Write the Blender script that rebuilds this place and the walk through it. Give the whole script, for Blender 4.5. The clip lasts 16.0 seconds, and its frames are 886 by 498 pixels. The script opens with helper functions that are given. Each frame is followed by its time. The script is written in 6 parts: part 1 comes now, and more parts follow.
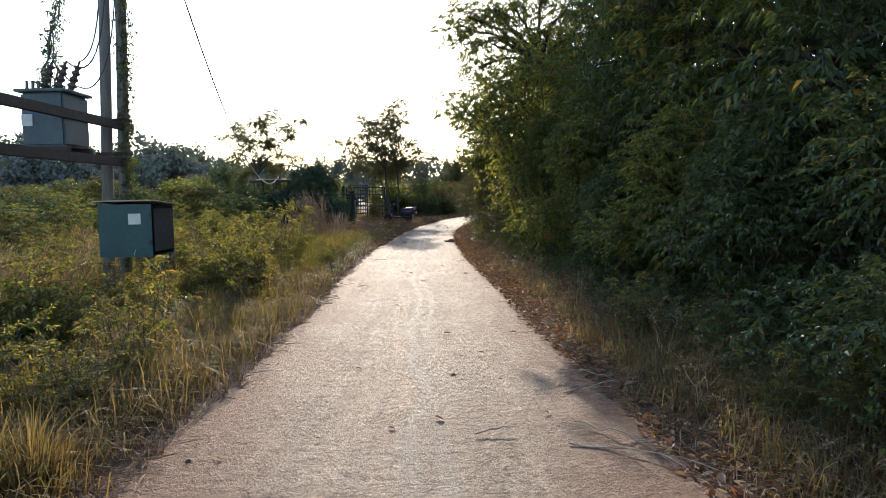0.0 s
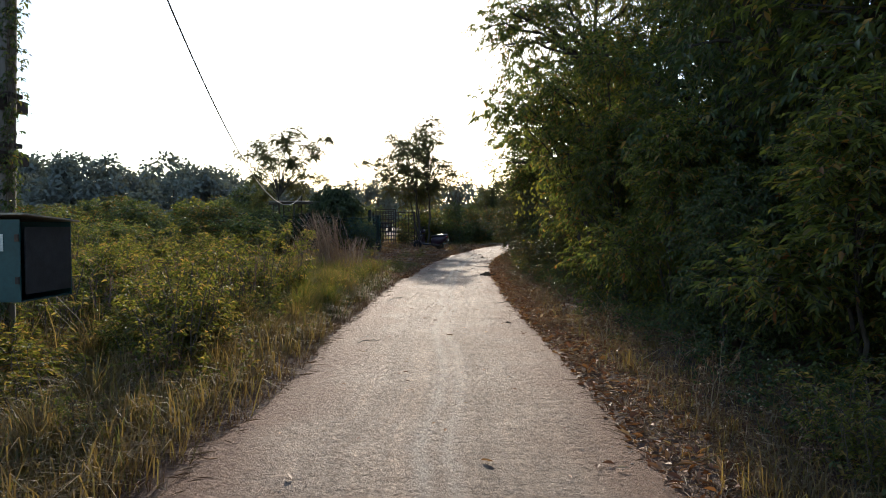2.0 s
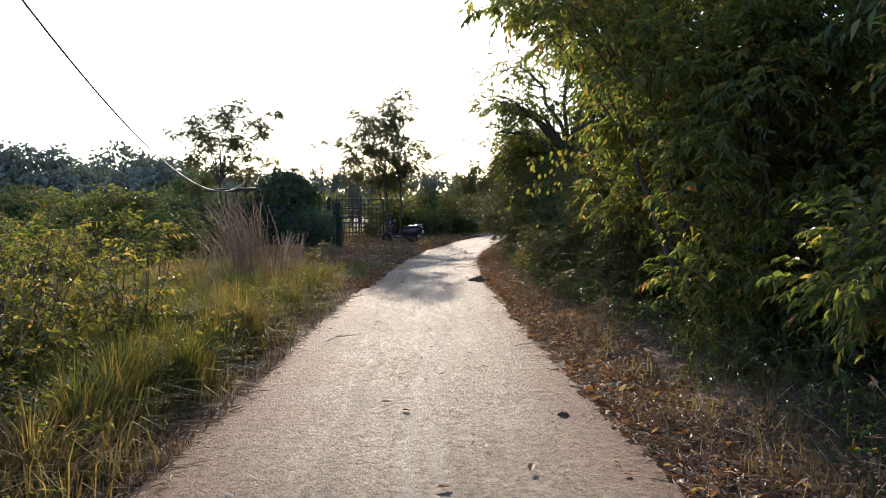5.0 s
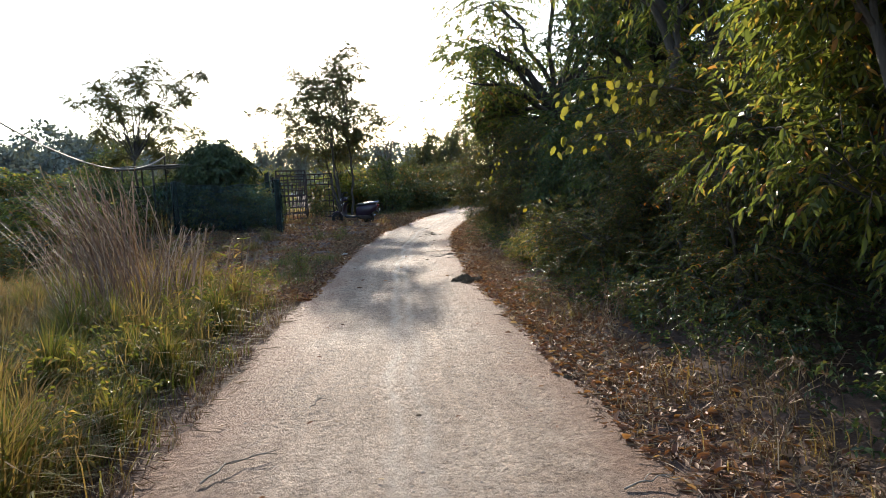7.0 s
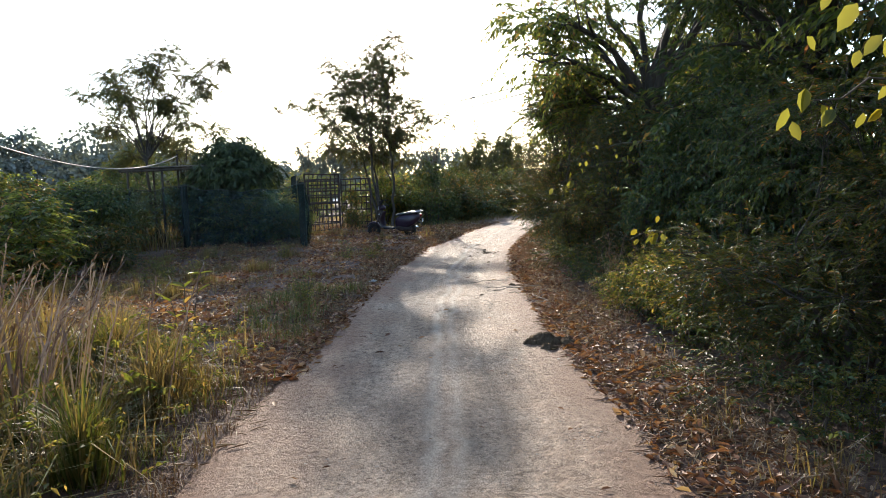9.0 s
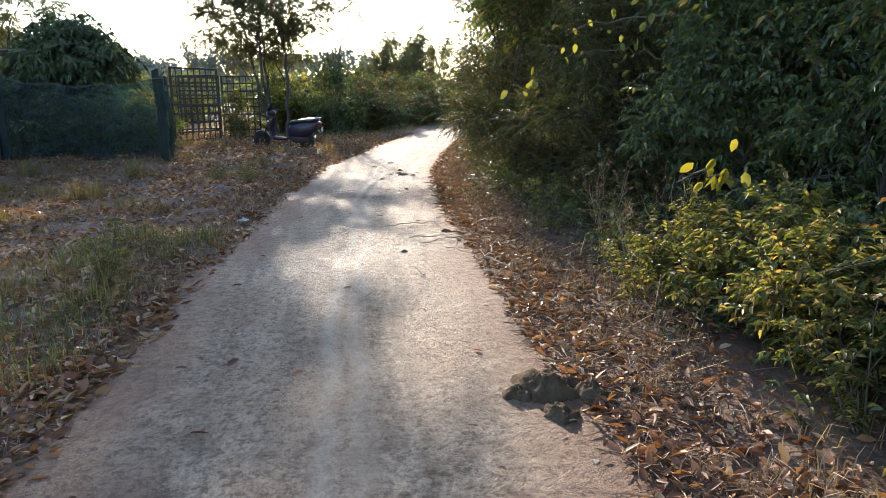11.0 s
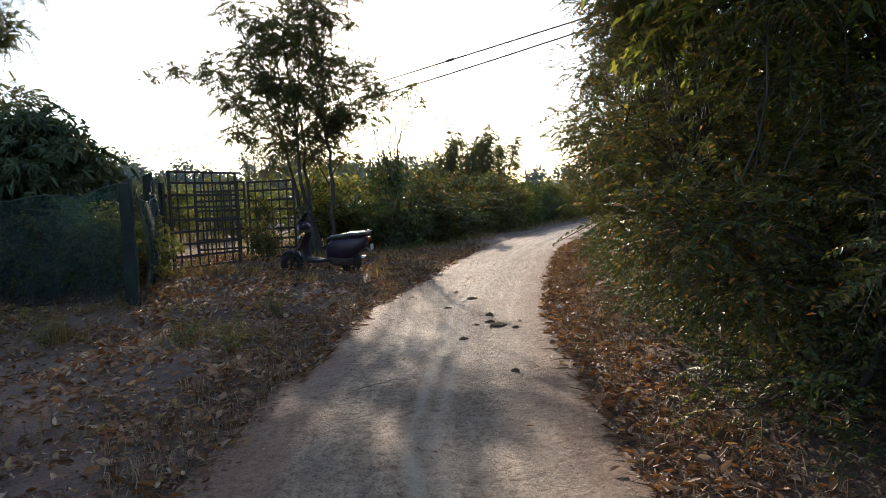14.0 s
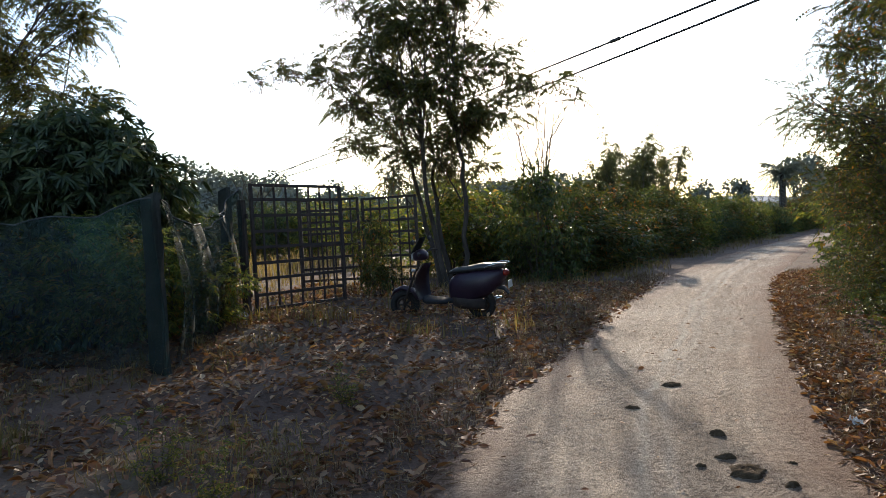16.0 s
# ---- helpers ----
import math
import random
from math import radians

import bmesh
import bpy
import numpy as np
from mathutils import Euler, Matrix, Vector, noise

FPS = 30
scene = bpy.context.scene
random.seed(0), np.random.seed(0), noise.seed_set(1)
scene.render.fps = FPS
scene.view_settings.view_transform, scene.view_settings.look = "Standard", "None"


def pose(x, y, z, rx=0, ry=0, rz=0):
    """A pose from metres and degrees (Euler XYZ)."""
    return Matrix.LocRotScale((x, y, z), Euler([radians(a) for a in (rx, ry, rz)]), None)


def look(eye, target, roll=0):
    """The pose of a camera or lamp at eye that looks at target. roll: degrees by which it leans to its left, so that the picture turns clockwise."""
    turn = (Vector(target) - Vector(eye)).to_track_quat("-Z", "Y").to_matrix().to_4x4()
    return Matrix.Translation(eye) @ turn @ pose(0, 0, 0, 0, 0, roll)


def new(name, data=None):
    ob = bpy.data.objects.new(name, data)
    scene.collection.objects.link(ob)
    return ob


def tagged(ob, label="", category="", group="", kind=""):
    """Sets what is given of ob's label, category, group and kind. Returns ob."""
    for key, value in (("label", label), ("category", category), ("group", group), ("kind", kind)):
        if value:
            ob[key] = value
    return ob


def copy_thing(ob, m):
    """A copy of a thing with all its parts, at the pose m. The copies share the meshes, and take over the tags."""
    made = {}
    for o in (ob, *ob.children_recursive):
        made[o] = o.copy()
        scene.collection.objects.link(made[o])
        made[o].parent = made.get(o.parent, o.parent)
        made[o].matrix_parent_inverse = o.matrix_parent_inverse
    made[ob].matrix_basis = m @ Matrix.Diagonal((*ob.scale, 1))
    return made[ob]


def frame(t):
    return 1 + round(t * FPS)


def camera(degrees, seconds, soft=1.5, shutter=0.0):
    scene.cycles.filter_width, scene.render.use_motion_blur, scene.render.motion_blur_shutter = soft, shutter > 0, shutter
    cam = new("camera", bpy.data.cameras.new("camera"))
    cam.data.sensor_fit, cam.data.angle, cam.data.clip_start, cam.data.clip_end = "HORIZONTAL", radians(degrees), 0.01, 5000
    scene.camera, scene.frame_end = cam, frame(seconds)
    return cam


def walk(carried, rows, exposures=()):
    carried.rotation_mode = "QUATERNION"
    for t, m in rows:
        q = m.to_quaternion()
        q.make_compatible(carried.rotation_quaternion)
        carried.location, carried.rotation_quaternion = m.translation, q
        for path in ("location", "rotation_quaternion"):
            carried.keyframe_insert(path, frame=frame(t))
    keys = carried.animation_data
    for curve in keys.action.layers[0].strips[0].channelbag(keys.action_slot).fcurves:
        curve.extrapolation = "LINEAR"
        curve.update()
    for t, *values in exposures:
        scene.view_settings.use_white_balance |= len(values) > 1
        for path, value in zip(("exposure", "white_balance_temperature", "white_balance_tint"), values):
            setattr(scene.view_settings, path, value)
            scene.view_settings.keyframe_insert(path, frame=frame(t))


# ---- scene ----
cam = camera(64.3, 16.0, soft=0.8)
METRES, EYE, TILT, LEAN, TURN = 31.2, 1.56, 0.0, 0.0, 0.0
ROWS = [
    (0.0, 0.0, 0.0, 0.0, -0.08, -4.14, 1.17),
    (0.5, 0.0005, 0.0287, 0.0004, 0.32, -2.25, 1.53),
    (1.0, -0.0012, 0.0561, -0.0006, -1.25, -1.43, 1.37),
    (1.5, -0.0016, 0.0844, -0.0012, 0.75, -0.58, 1.36),
    (2.0, -0.0012, 0.1132, -0.0019, 2.68, -1.88, 0.12),
    (2.5, -0.003, 0.1451, -0.0024, 2.24, -1.32, 1.83),
    (3.0, -0.0055, 0.1757, -0.0029, -0.59, -3.79, 2.43),
    (3.5, -0.0074, 0.2064, -0.0036, 1.18, -2.62, 1.28),
    (4.0, -0.0084, 0.2373, -0.0037, 1.36, -4.93, 0.27),
    (4.5, -0.0097, 0.2677, -0.0041, -1.02, -4.08, 0.99),
    (4.7, -0.01, 0.28, -0.004, 0.5, -2.55, 0.99),
    (6.8, -0.0195, 0.4261, -0.0016, -2.0, -5.3, 2.9),
    (7.0, -0.0201, 0.4386, -0.0015, -3.36, -5.1, 2.96),
    (7.5, -0.0196, 0.4713, -0.0002, -1.13, -4.2, 0.74),
    (8.0, -0.0201, 0.5021, -0.0009, -0.82, -2.71, 1.84),
    (8.5, -0.0201, 0.5334, -0.001, -2.77, -5.82, 1.47),
    (9.0, -0.0199, 0.5659, -0.0011, 0.47, -4.32, 2.29),
    (9.2, -0.0199, 0.5785, -0.0012, -3.4, -4.6, 2.2),
    (11.3, -0.0195, 0.7042, -0.0035, -7.0, -12.2, 0.75),
    (11.5, -0.0194, 0.7168, -0.0036, -3.42, -9.9, 0.75),
    (12.0, -0.017, 0.7483, -0.0031, -4.3, -7.78, -0.82),
    (12.5, -0.0171, 0.778, -0.004, -2.22, -6.65, 0.2),
    (13.0, -0.0164, 0.809, -0.0035, -2.98, -6.03, 0.76),
    (13.5, -0.0161, 0.8433, -0.0027, -3.56, -4.13, 0.45),
    (14.0, -0.0179, 0.8729, -0.0035, -1.97, -3.38, 2.86),
    (14.5, -0.0174, 0.9058, -0.003, 1.4, -2.07, 3.42),
    (15.0, -0.0173, 0.9361, -0.0022, 1.41, -2.12, 2.65),
    (15.5, -0.0189, 0.9689, -0.0021, 4.52, -2.31, 3.24),
    (15.6, -0.0192, 0.9746, -0.002, 6.75, 0.68, 3.21),
    (15.7, -0.0196, 0.9803, -0.002, 8.74, -0.74, 3.19),
    (15.8, -0.0199, 0.9861, -0.0019, 10.25, -2.0, 3.16),
    (16.0, -0.0206, 0.9976, -0.0018, 10.19, -1.18, 3.11),
]
walk(cam, [(t, pose(0, 0, EYE, TILT, LEAN, TURN) @ pose(METRES * x, METRES * y, METRES * z, 90 + pitch, roll, yaw)) for t, x, y, z, yaw, pitch, roll in ROWS],
     exposures=[(0.0, 1.17, 6350, 12), (0.5, 0.97, 6350, 12), (1.5, 0.59, 6350, 12), (2.5, 0.74, 6350, 12), (3.5, 0.99, 6350, 12), (7.0, 1.32, 6350, 12), (9.0, 1.47, 6350, 12), (11.5, 2.02, 6250, 11), (12.0, 2.07, 6600, 14), (12.5, 1.69, 6600, 13), (13.5, 1.67, 6600, 13), (14.0, 1.07, 6600, 13), (14.5, 0.75, 6600, 13), (15.5, 1.02, 6500, 12), (16.0, 0.9, 6500, 11)])

# ---- world, sun ----
SUN_EL, SUN_YAW = 17.6, 4.5
world = bpy.data.worlds.new("sky")
scene.world = world
world.use_nodes = True
wn = world.node_tree.nodes
sky = wn.new("ShaderNodeTexSky")
sky.sky_type, sky.sun_disc = "NISHITA", False
sky.sun_elevation, sky.sun_rotation = radians(SUN_EL), radians(-SUN_YAW)
sky.air_density, sky.dust_density, sky.ozone_density = 1.0, 0.5, 1.5
wn["Background"].inputs["Strength"].default_value = 0.15
world.node_tree.links.new(sky.outputs[0], wn["Background"].inputs["Color"])
sun = new("sun", bpy.data.lights.new("sun", "SUN"))
sun.data.energy, sun.data.angle, sun.data.color = 3.1, radians(0.6), (1.0, 0.86, 0.68)
sd = Vector((-math.sin(radians(SUN_YAW)) * math.cos(radians(SUN_EL)), math.cos(radians(SUN_YAW)) * math.cos(radians(SUN_EL)), math.sin(radians(SUN_EL))))
sun.matrix_world = look(sd * 60, (0, 0, 0))


# ---- materials ----
def mat(name):
    m = bpy.data.materials.new(name)
    m.use_nodes = True
    nt = m.node_tree
    b = nt.nodes["Principled BSDF"]
    return m, nt, b


def node(nt, kind, **vals):
    n = nt.nodes.new(kind)
    for k, v in vals.items():
        n.inputs[k.replace("_", " ")].default_value = v
    return n


def ramp(nt, src, stops):
    r = nt.nodes.new("ShaderNodeValToRGB")
    e = r.color_ramp.elements
    while len(e) < len(stops):
        e.new(0.5)
    for el, (p, c) in zip(e, stops):
        el.position, el.color = p, (*c, 1)
    nt.links.new(src, r.inputs[0])
    return r.outputs[0]


def mixc(nt, fac, a, b, mode="MIX"):
    n = nt.nodes.new("ShaderNodeMix")
    n.data_type, n.blend_type = "RGBA", mode
    for i, v in ((0, fac), (6, a), (7, b)):
        if isinstance(v, (int, float)):
            n.inputs[i].default_value = v
        elif isinstance(v, tuple):
            n.inputs[i].default_value = (*v, 1)
        else:
            nt.links.new(v, n.inputs[i])
    return n.outputs[2]


def noise_tex(nt, scale, detail=4, stretch=None, coord="Object", rough=0.55):
    tc = nt.nodes.new("ShaderNodeTexCoord")
    n = node(nt, "ShaderNodeTexNoise", Scale=scale, Detail=detail, Roughness=rough)
    src = tc.outputs[coord]
    if stretch:
        mp = nt.nodes.new("ShaderNodeMapping")
        mp.inputs["Scale"].default_value = stretch
        nt.links.new(src, mp.inputs[0])
        src = mp.outputs[0]
    nt.links.new(src, n.inputs["Vector"])
    return n.outputs["Fac"]


def bump(nt, b, src, strength, dist):
    n = node(nt, "ShaderNodeBump", Strength=strength, Distance=dist)
    nt.links.new(src, n.inputs["Height"])
    nt.links.new(n.outputs[0], b.inputs["Normal"])
    return n


def leaf_mat(name, stops, translucent=0.4, rough=0.5, glow=1.6):
    """Thin leaves that let light through, each of its own colour."""
    m, nt, b = mat(name)
    geo = nt.nodes.new("ShaderNodeNewGeometry")
    col = ramp(nt, geo.outputs["Random Per Island"], stops)
    n = noise_tex(nt, 0.9, 2, coord="Object")
    col = mixc(nt, 0.35, col, ramp(nt, n, [(0.3, (0.55, 0.6, 0.5)), (0.7, (1.25, 1.15, 1.0))]), "MULTIPLY")
    nt.links.new(col, b.inputs["Base Color"])
    b.inputs["Roughness"].default_value = rough
    b.inputs["Specular IOR Level"].default_value = 0.35
    tr = nt.nodes.new("ShaderNodeBsdfTranslucent")
    nt.links.new(mixc(nt, 1.0, col, (glow, glow * 0.95, glow * 0.45), "MULTIPLY"), tr.inputs["Color"])
    mx = nt.nodes.new("ShaderNodeMixShader")
    mx.inputs[0].default_value = translucent
    out = nt.nodes["Material Output"]
    for i, s in ((1, b.outputs[0]), (2, tr.outputs[0])):
        nt.links.new(s, mx.inputs[i])
    nt.links.new(mx.outputs[0], out.inputs["Surface"])
    return m


def rough_mat(name, stops, scale, rough=0.8, bump_s=0.4, bump_d=0.01, metal=0.0, fine=8, stretch=None):
    m, nt, b = mat(name)
    col = ramp(nt, noise_tex(nt, scale, 6, stretch), stops)
    fine_n = noise_tex(nt, scale * fine, 4, stretch)
    col = mixc(nt, 0.4, col, ramp(nt, fine_n, [(0.3, (0.6, 0.6, 0.6)), (0.7, (1.3, 1.3, 1.3))]), "MULTIPLY")
    nt.links.new(col, b.inputs["Base Color"])
    b.inputs["Roughness"].default_value, b.inputs["Metallic"].default_value = rough, metal
    bump(nt, b, fine_n, bump_s, bump_d)
    return m


M_LANCE = leaf_mat("lance_leaf", [(0.0, (0.05, 0.07, 0.03)), (0.5, (0.098, 0.125, 0.042)), (0.86, (0.18, 0.19, 0.055)), (0.95, (0.27, 0.185, 0.065)), (1.0, (0.22, 0.095, 0.05))], 0.55, 0.36, 2.1)
M_DARK = leaf_mat("dark_leaf", [(0.0, (0.039, 0.064, 0.032)), (0.6, (0.078, 0.112, 0.046)), (0.95, (0.137, 0.160, 0.048)), (1.0, (0.293, 0.192, 0.065))], 0.3, 0.46, 1.6)
M_NEEM = leaf_mat("neem_leaf", [(0.0, (0.041, 0.059, 0.023)), (0.55, (0.082, 0.102, 0.031)), (0.88, (0.150, 0.140, 0.040)), (0.96, (0.342, 0.162, 0.045)), (1.0, (0.411, 0.130, 0.034))], 0.32, 0.52, 1.5)
M_FEATHER = leaf_mat("feather_leaf", [(0.0, (0.06, 0.07, 0.035)), (0.6, (0.10, 0.11, 0.05)), (1.0, (0.15, 0.13, 0.07))], 0.5, 0.5, 1.5)
M_POD = leaf_mat("seed_pod", [(0.0, (0.10, 0.045, 0.03)), (1.0, (0.2, 0.10, 0.05))], 0.2)
M_WEED = leaf_mat("weed_leaf", [(0.0, (0.07, 0.09, 0.024)), (0.5, (0.14, 0.152, 0.036)), (0.75, (0.225, 0.205, 0.07)), (1.0, (0.32, 0.2, 0.09))], 0.45, 0.6, 2.0)
M_DRY = leaf_mat("dry_grass", [(0.0, (0.12, 0.08, 0.045)), (0.4, (0.20, 0.145, 0.08)), (0.75, (0.27, 0.2, 0.11)), (1.0, (0.11, 0.12, 0.045))], 0.45, 0.6, 1.6)
M_GRASS = leaf_mat("green_grass", [(0.0, (0.07, 0.10, 0.025)), (0.45, (0.14, 0.15, 0.045)), (0.75, (0.2, 0.175, 0.062)), (1.0, (0.28, 0.205, 0.095))], 0.4, 0.55, 1.3)
M_PLUME = leaf_mat("reddish_grass", [(0.0, (0.13, 0.082, 0.07)), (0.6, (0.24, 0.163, 0.137)), (1.0, (0.36, 0.28, 0.235))], 0.2, 0.7, 1.0)
M_LITTER = leaf_mat("fallen_leaf", [(0.0, (0.11, 0.047, 0.027)), (0.4, (0.26, 0.115, 0.064)), (0.75, (0.38, 0.195, 0.105)), (0.93, (0.46, 0.295, 0.185)), (1.0, (0.594, 0.432, 0.295))], 0.3, 0.6, 1.0)
M_STRAW = leaf_mat("straw", [(0.0, (0.13, 0.065, 0.04)), (0.5, (0.25, 0.155, 0.09)), (0.85, (0.34, 0.24, 0.15)), (1.0, (0.45, 0.37, 0.26))], 0.15, 0.7, 1.0)
M_CLOD = rough_mat("dusty_clod", [(0.3, (0.22, 0.17, 0.13)), (0.7, (0.36, 0.295, 0.235))], 3, 0.9, 0.3, 0.004)
M_YELLOW = leaf_mat("yellow_leaf", [(0.0, (0.13, 0.15, 0.035)), (0.5, (0.28, 0.26, 0.045)), (0.85, (0.42, 0.3, 0.045)), (1.0, (0.38, 0.17, 0.04))], 0.45, 0.45, 1.3)
M_MANGO = leaf_mat("mango_leaf", [(0.0, (0.034, 0.055, 0.027)), (0.7, (0.06, 0.086, 0.036)), (1.0, (0.1, 0.115, 0.045))], 0.14, 0.45, 1.2)
# far foliage: distance haze is put into these greyed, paled colours
M_HAZED_FAR = leaf_mat("haze_tinted_far_leaf", [(0.0, (0.15, 0.172, 0.17)), (0.6, (0.185, 0.207, 0.2)), (1.0, (0.22, 0.24, 0.225))], 0.15, 1.0, 1.0)
M_BARK = rough_mat("bark", [(0.3, (0.035, 0.028, 0.023)), (0.7, (0.09, 0.072, 0.057))], 6, 0.85, 0.7, 0.02, stretch=(1, 1, 0.25))
M_TWIG = rough_mat("twig", [(0.3, (0.07, 0.052, 0.038)), (0.7, (0.16, 0.125, 0.09))], 20, 0.8, 0.3, 0.004)
M_PALETWIG = rough_mat("bleached_twig", [(0.3, (0.2, 0.15, 0.11)), (0.7, (0.42, 0.35, 0.27))], 20, 0.8, 0.3, 0.004)
M_POLE = rough_mat("weathered_pole", [(0.3, (0.11, 0.10, 0.09)), (0.7, (0.21, 0.19, 0.17))], 4, 0.8, 0.5, 0.008, stretch=(1, 1, 0.15))
M_STEEL = rough_mat("rusty_steel", [(0.3, (0.03, 0.024, 0.022)), (0.62, (0.06, 0.04, 0.033)), (0.82, (0.12, 0.06, 0.04))], 9, 0.75, 0.3, 0.004, 0.1)
M_TRAFO = rough_mat("grey_blue_enamel", [(0.35, (0.045, 0.072, 0.088)), (0.7, (0.075, 0.108, 0.125)), (0.85, (0.16, 0.12, 0.09))], 3, 0.5, 0.15, 0.003)
M_BOX = rough_mat("blue_green_enamel", [(0.35, (0.006, 0.05, 0.058)), (0.7, (0.011, 0.07, 0.078)), (0.9, (0.05, 0.06, 0.052))], 3, 0.45, 0.12, 0.003)
M_DULLTOP = rough_mat("pale_sheet_metal", [(0.3, (0.35, 0.29, 0.23)), (0.7, (0.5, 0.44, 0.36))], 7, 0.7, 0.1, 0.003)
M_BLACKIN = rough_mat("dark_steel", [(0.3, (0.015, 0.015, 0.017)), (0.7, (0.035, 0.035, 0.04))], 8, 0.8, 0.1, 0.002)
M_PAPER = rough_mat("pale_label", [(0.3, (0.55, 0.55, 0.52)), (0.7, (0.7, 0.7, 0.66))], 10, 0.6, 0.05, 0.001)
M_PORC = rough_mat("brown_porcelain", [(0.3, (0.05, 0.03, 0.025)), (0.7, (0.10, 0.06, 0.045))], 8, 0.25, 0.05, 0.002)
M_CABLE = rough_mat("cable_black", [(0.3, (0.025, 0.025, 0.027)), (0.7, (0.05, 0.05, 0.05))], 10, 0.6, 0.1, 0.002)
M_PALECABLE = rough_mat("weathered_cable", [(0.3, (0.16, 0.15, 0.14)), (0.7, (0.3, 0.28, 0.26))], 10, 0.6, 0.1, 0.002)
M_PAINT = rough_mat("scooter_paint", [(0.3, (0.022, 0.012, 0.024)), (0.7, (0.04, 0.02, 0.04))], 3, 0.4, 0.03, 0.001)
M_SEAT = rough_mat("black_vinyl", [(0.3, (0.02, 0.02, 0.02)), (0.7, (0.04, 0.04, 0.04))], 12, 0.38, 0.2, 0.002)
M_RUBBER = rough_mat("rubber", [(0.3, (0.015, 0.015, 0.015)), (0.7, (0.035, 0.03, 0.028))], 12, 0.8, 0.3, 0.003)
M_CHROME = rough_mat("worn_chrome", [(0.3, (0.5, 0.5, 0.5)), (0.7, (0.65, 0.65, 0.65))], 9, 0.25, 0.03, 0.001, 1.0)
M_LAMP = rough_mat("pale_plastic", [(0.3, (0.4, 0.42, 0.45)), (0.7, (0.55, 0.57, 0.6))], 9, 0.2, 0.02, 0.001)
M_RED = rough_mat("red_plastic", [(0.3, (0.2, 0.015, 0.01)), (0.7, (0.3, 0.03, 0.02))], 9, 0.25, 0.02, 0.001)
M_DUNG = rough_mat("dung", [(0.3, (0.075, 0.048, 0.028)), (0.7, (0.17, 0.118, 0.072))], 14, 0.9, 0.8, 0.02)
M_DUNG.node_tree.nodes["Principled BSDF"].inputs["Specular IOR Level"].default_value = 0.08
M_STONE = rough_mat("stone", [(0.3, (0.2, 0.17, 0.14)), (0.7, (0.38, 0.33, 0.28))], 12, 0.85, 0.5, 0.01)
M_ROOF = rough_mat("old_thatch", [(0.3, (0.08, 0.07, 0.055)), (0.7, (0.17, 0.15, 0.12))], 5, 0.8, 0.3, 0.006)


def net_mat():
    m, nt, b = mat("green_shade_net")
    col = ramp(nt, noise_tex(nt, 1.6, 5), [(0.3, (0.004, 0.017, 0.015)), (0.6, (0.006, 0.026, 0.022)), (0.8, (0.04, 0.055, 0.046))])
    nt.links.new(col, b.inputs["Base Color"])
    b.inputs["Roughness"].default_value = 0.7
    tr = nt.nodes.new("ShaderNodeBsdfTransparent")
    mx = nt.nodes.new("ShaderNodeMixShader")
    nt.links.new(ramp(nt, noise_tex(nt, 2.2, 4), [(0.3, (0.42, 0.42, 0.42)), (0.65, (0.74, 0.74, 0.74))]), mx.inputs[0])
    nt.links.new(tr.outputs[0], mx.inputs[1])
    tl = nt.nodes.new("ShaderNodeBsdfTranslucent")
    tl.inputs["Color"].default_value = (0.01, 0.04, 0.034, 1)
    mt = nt.nodes.new("ShaderNodeMixShader")
    mt.inputs[0].default_value = 0.25
    nt.links.new(b.outputs[0], mt.inputs[1])
    nt.links.new(tl.outputs[0], mt.inputs[2])
    nt.links.new(mt.outputs[0], mx.inputs[2])
    nt.links.new(mx.outputs[0], nt.nodes["Material Output"].inputs["Surface"])
    return m


M_NET = net_mat()


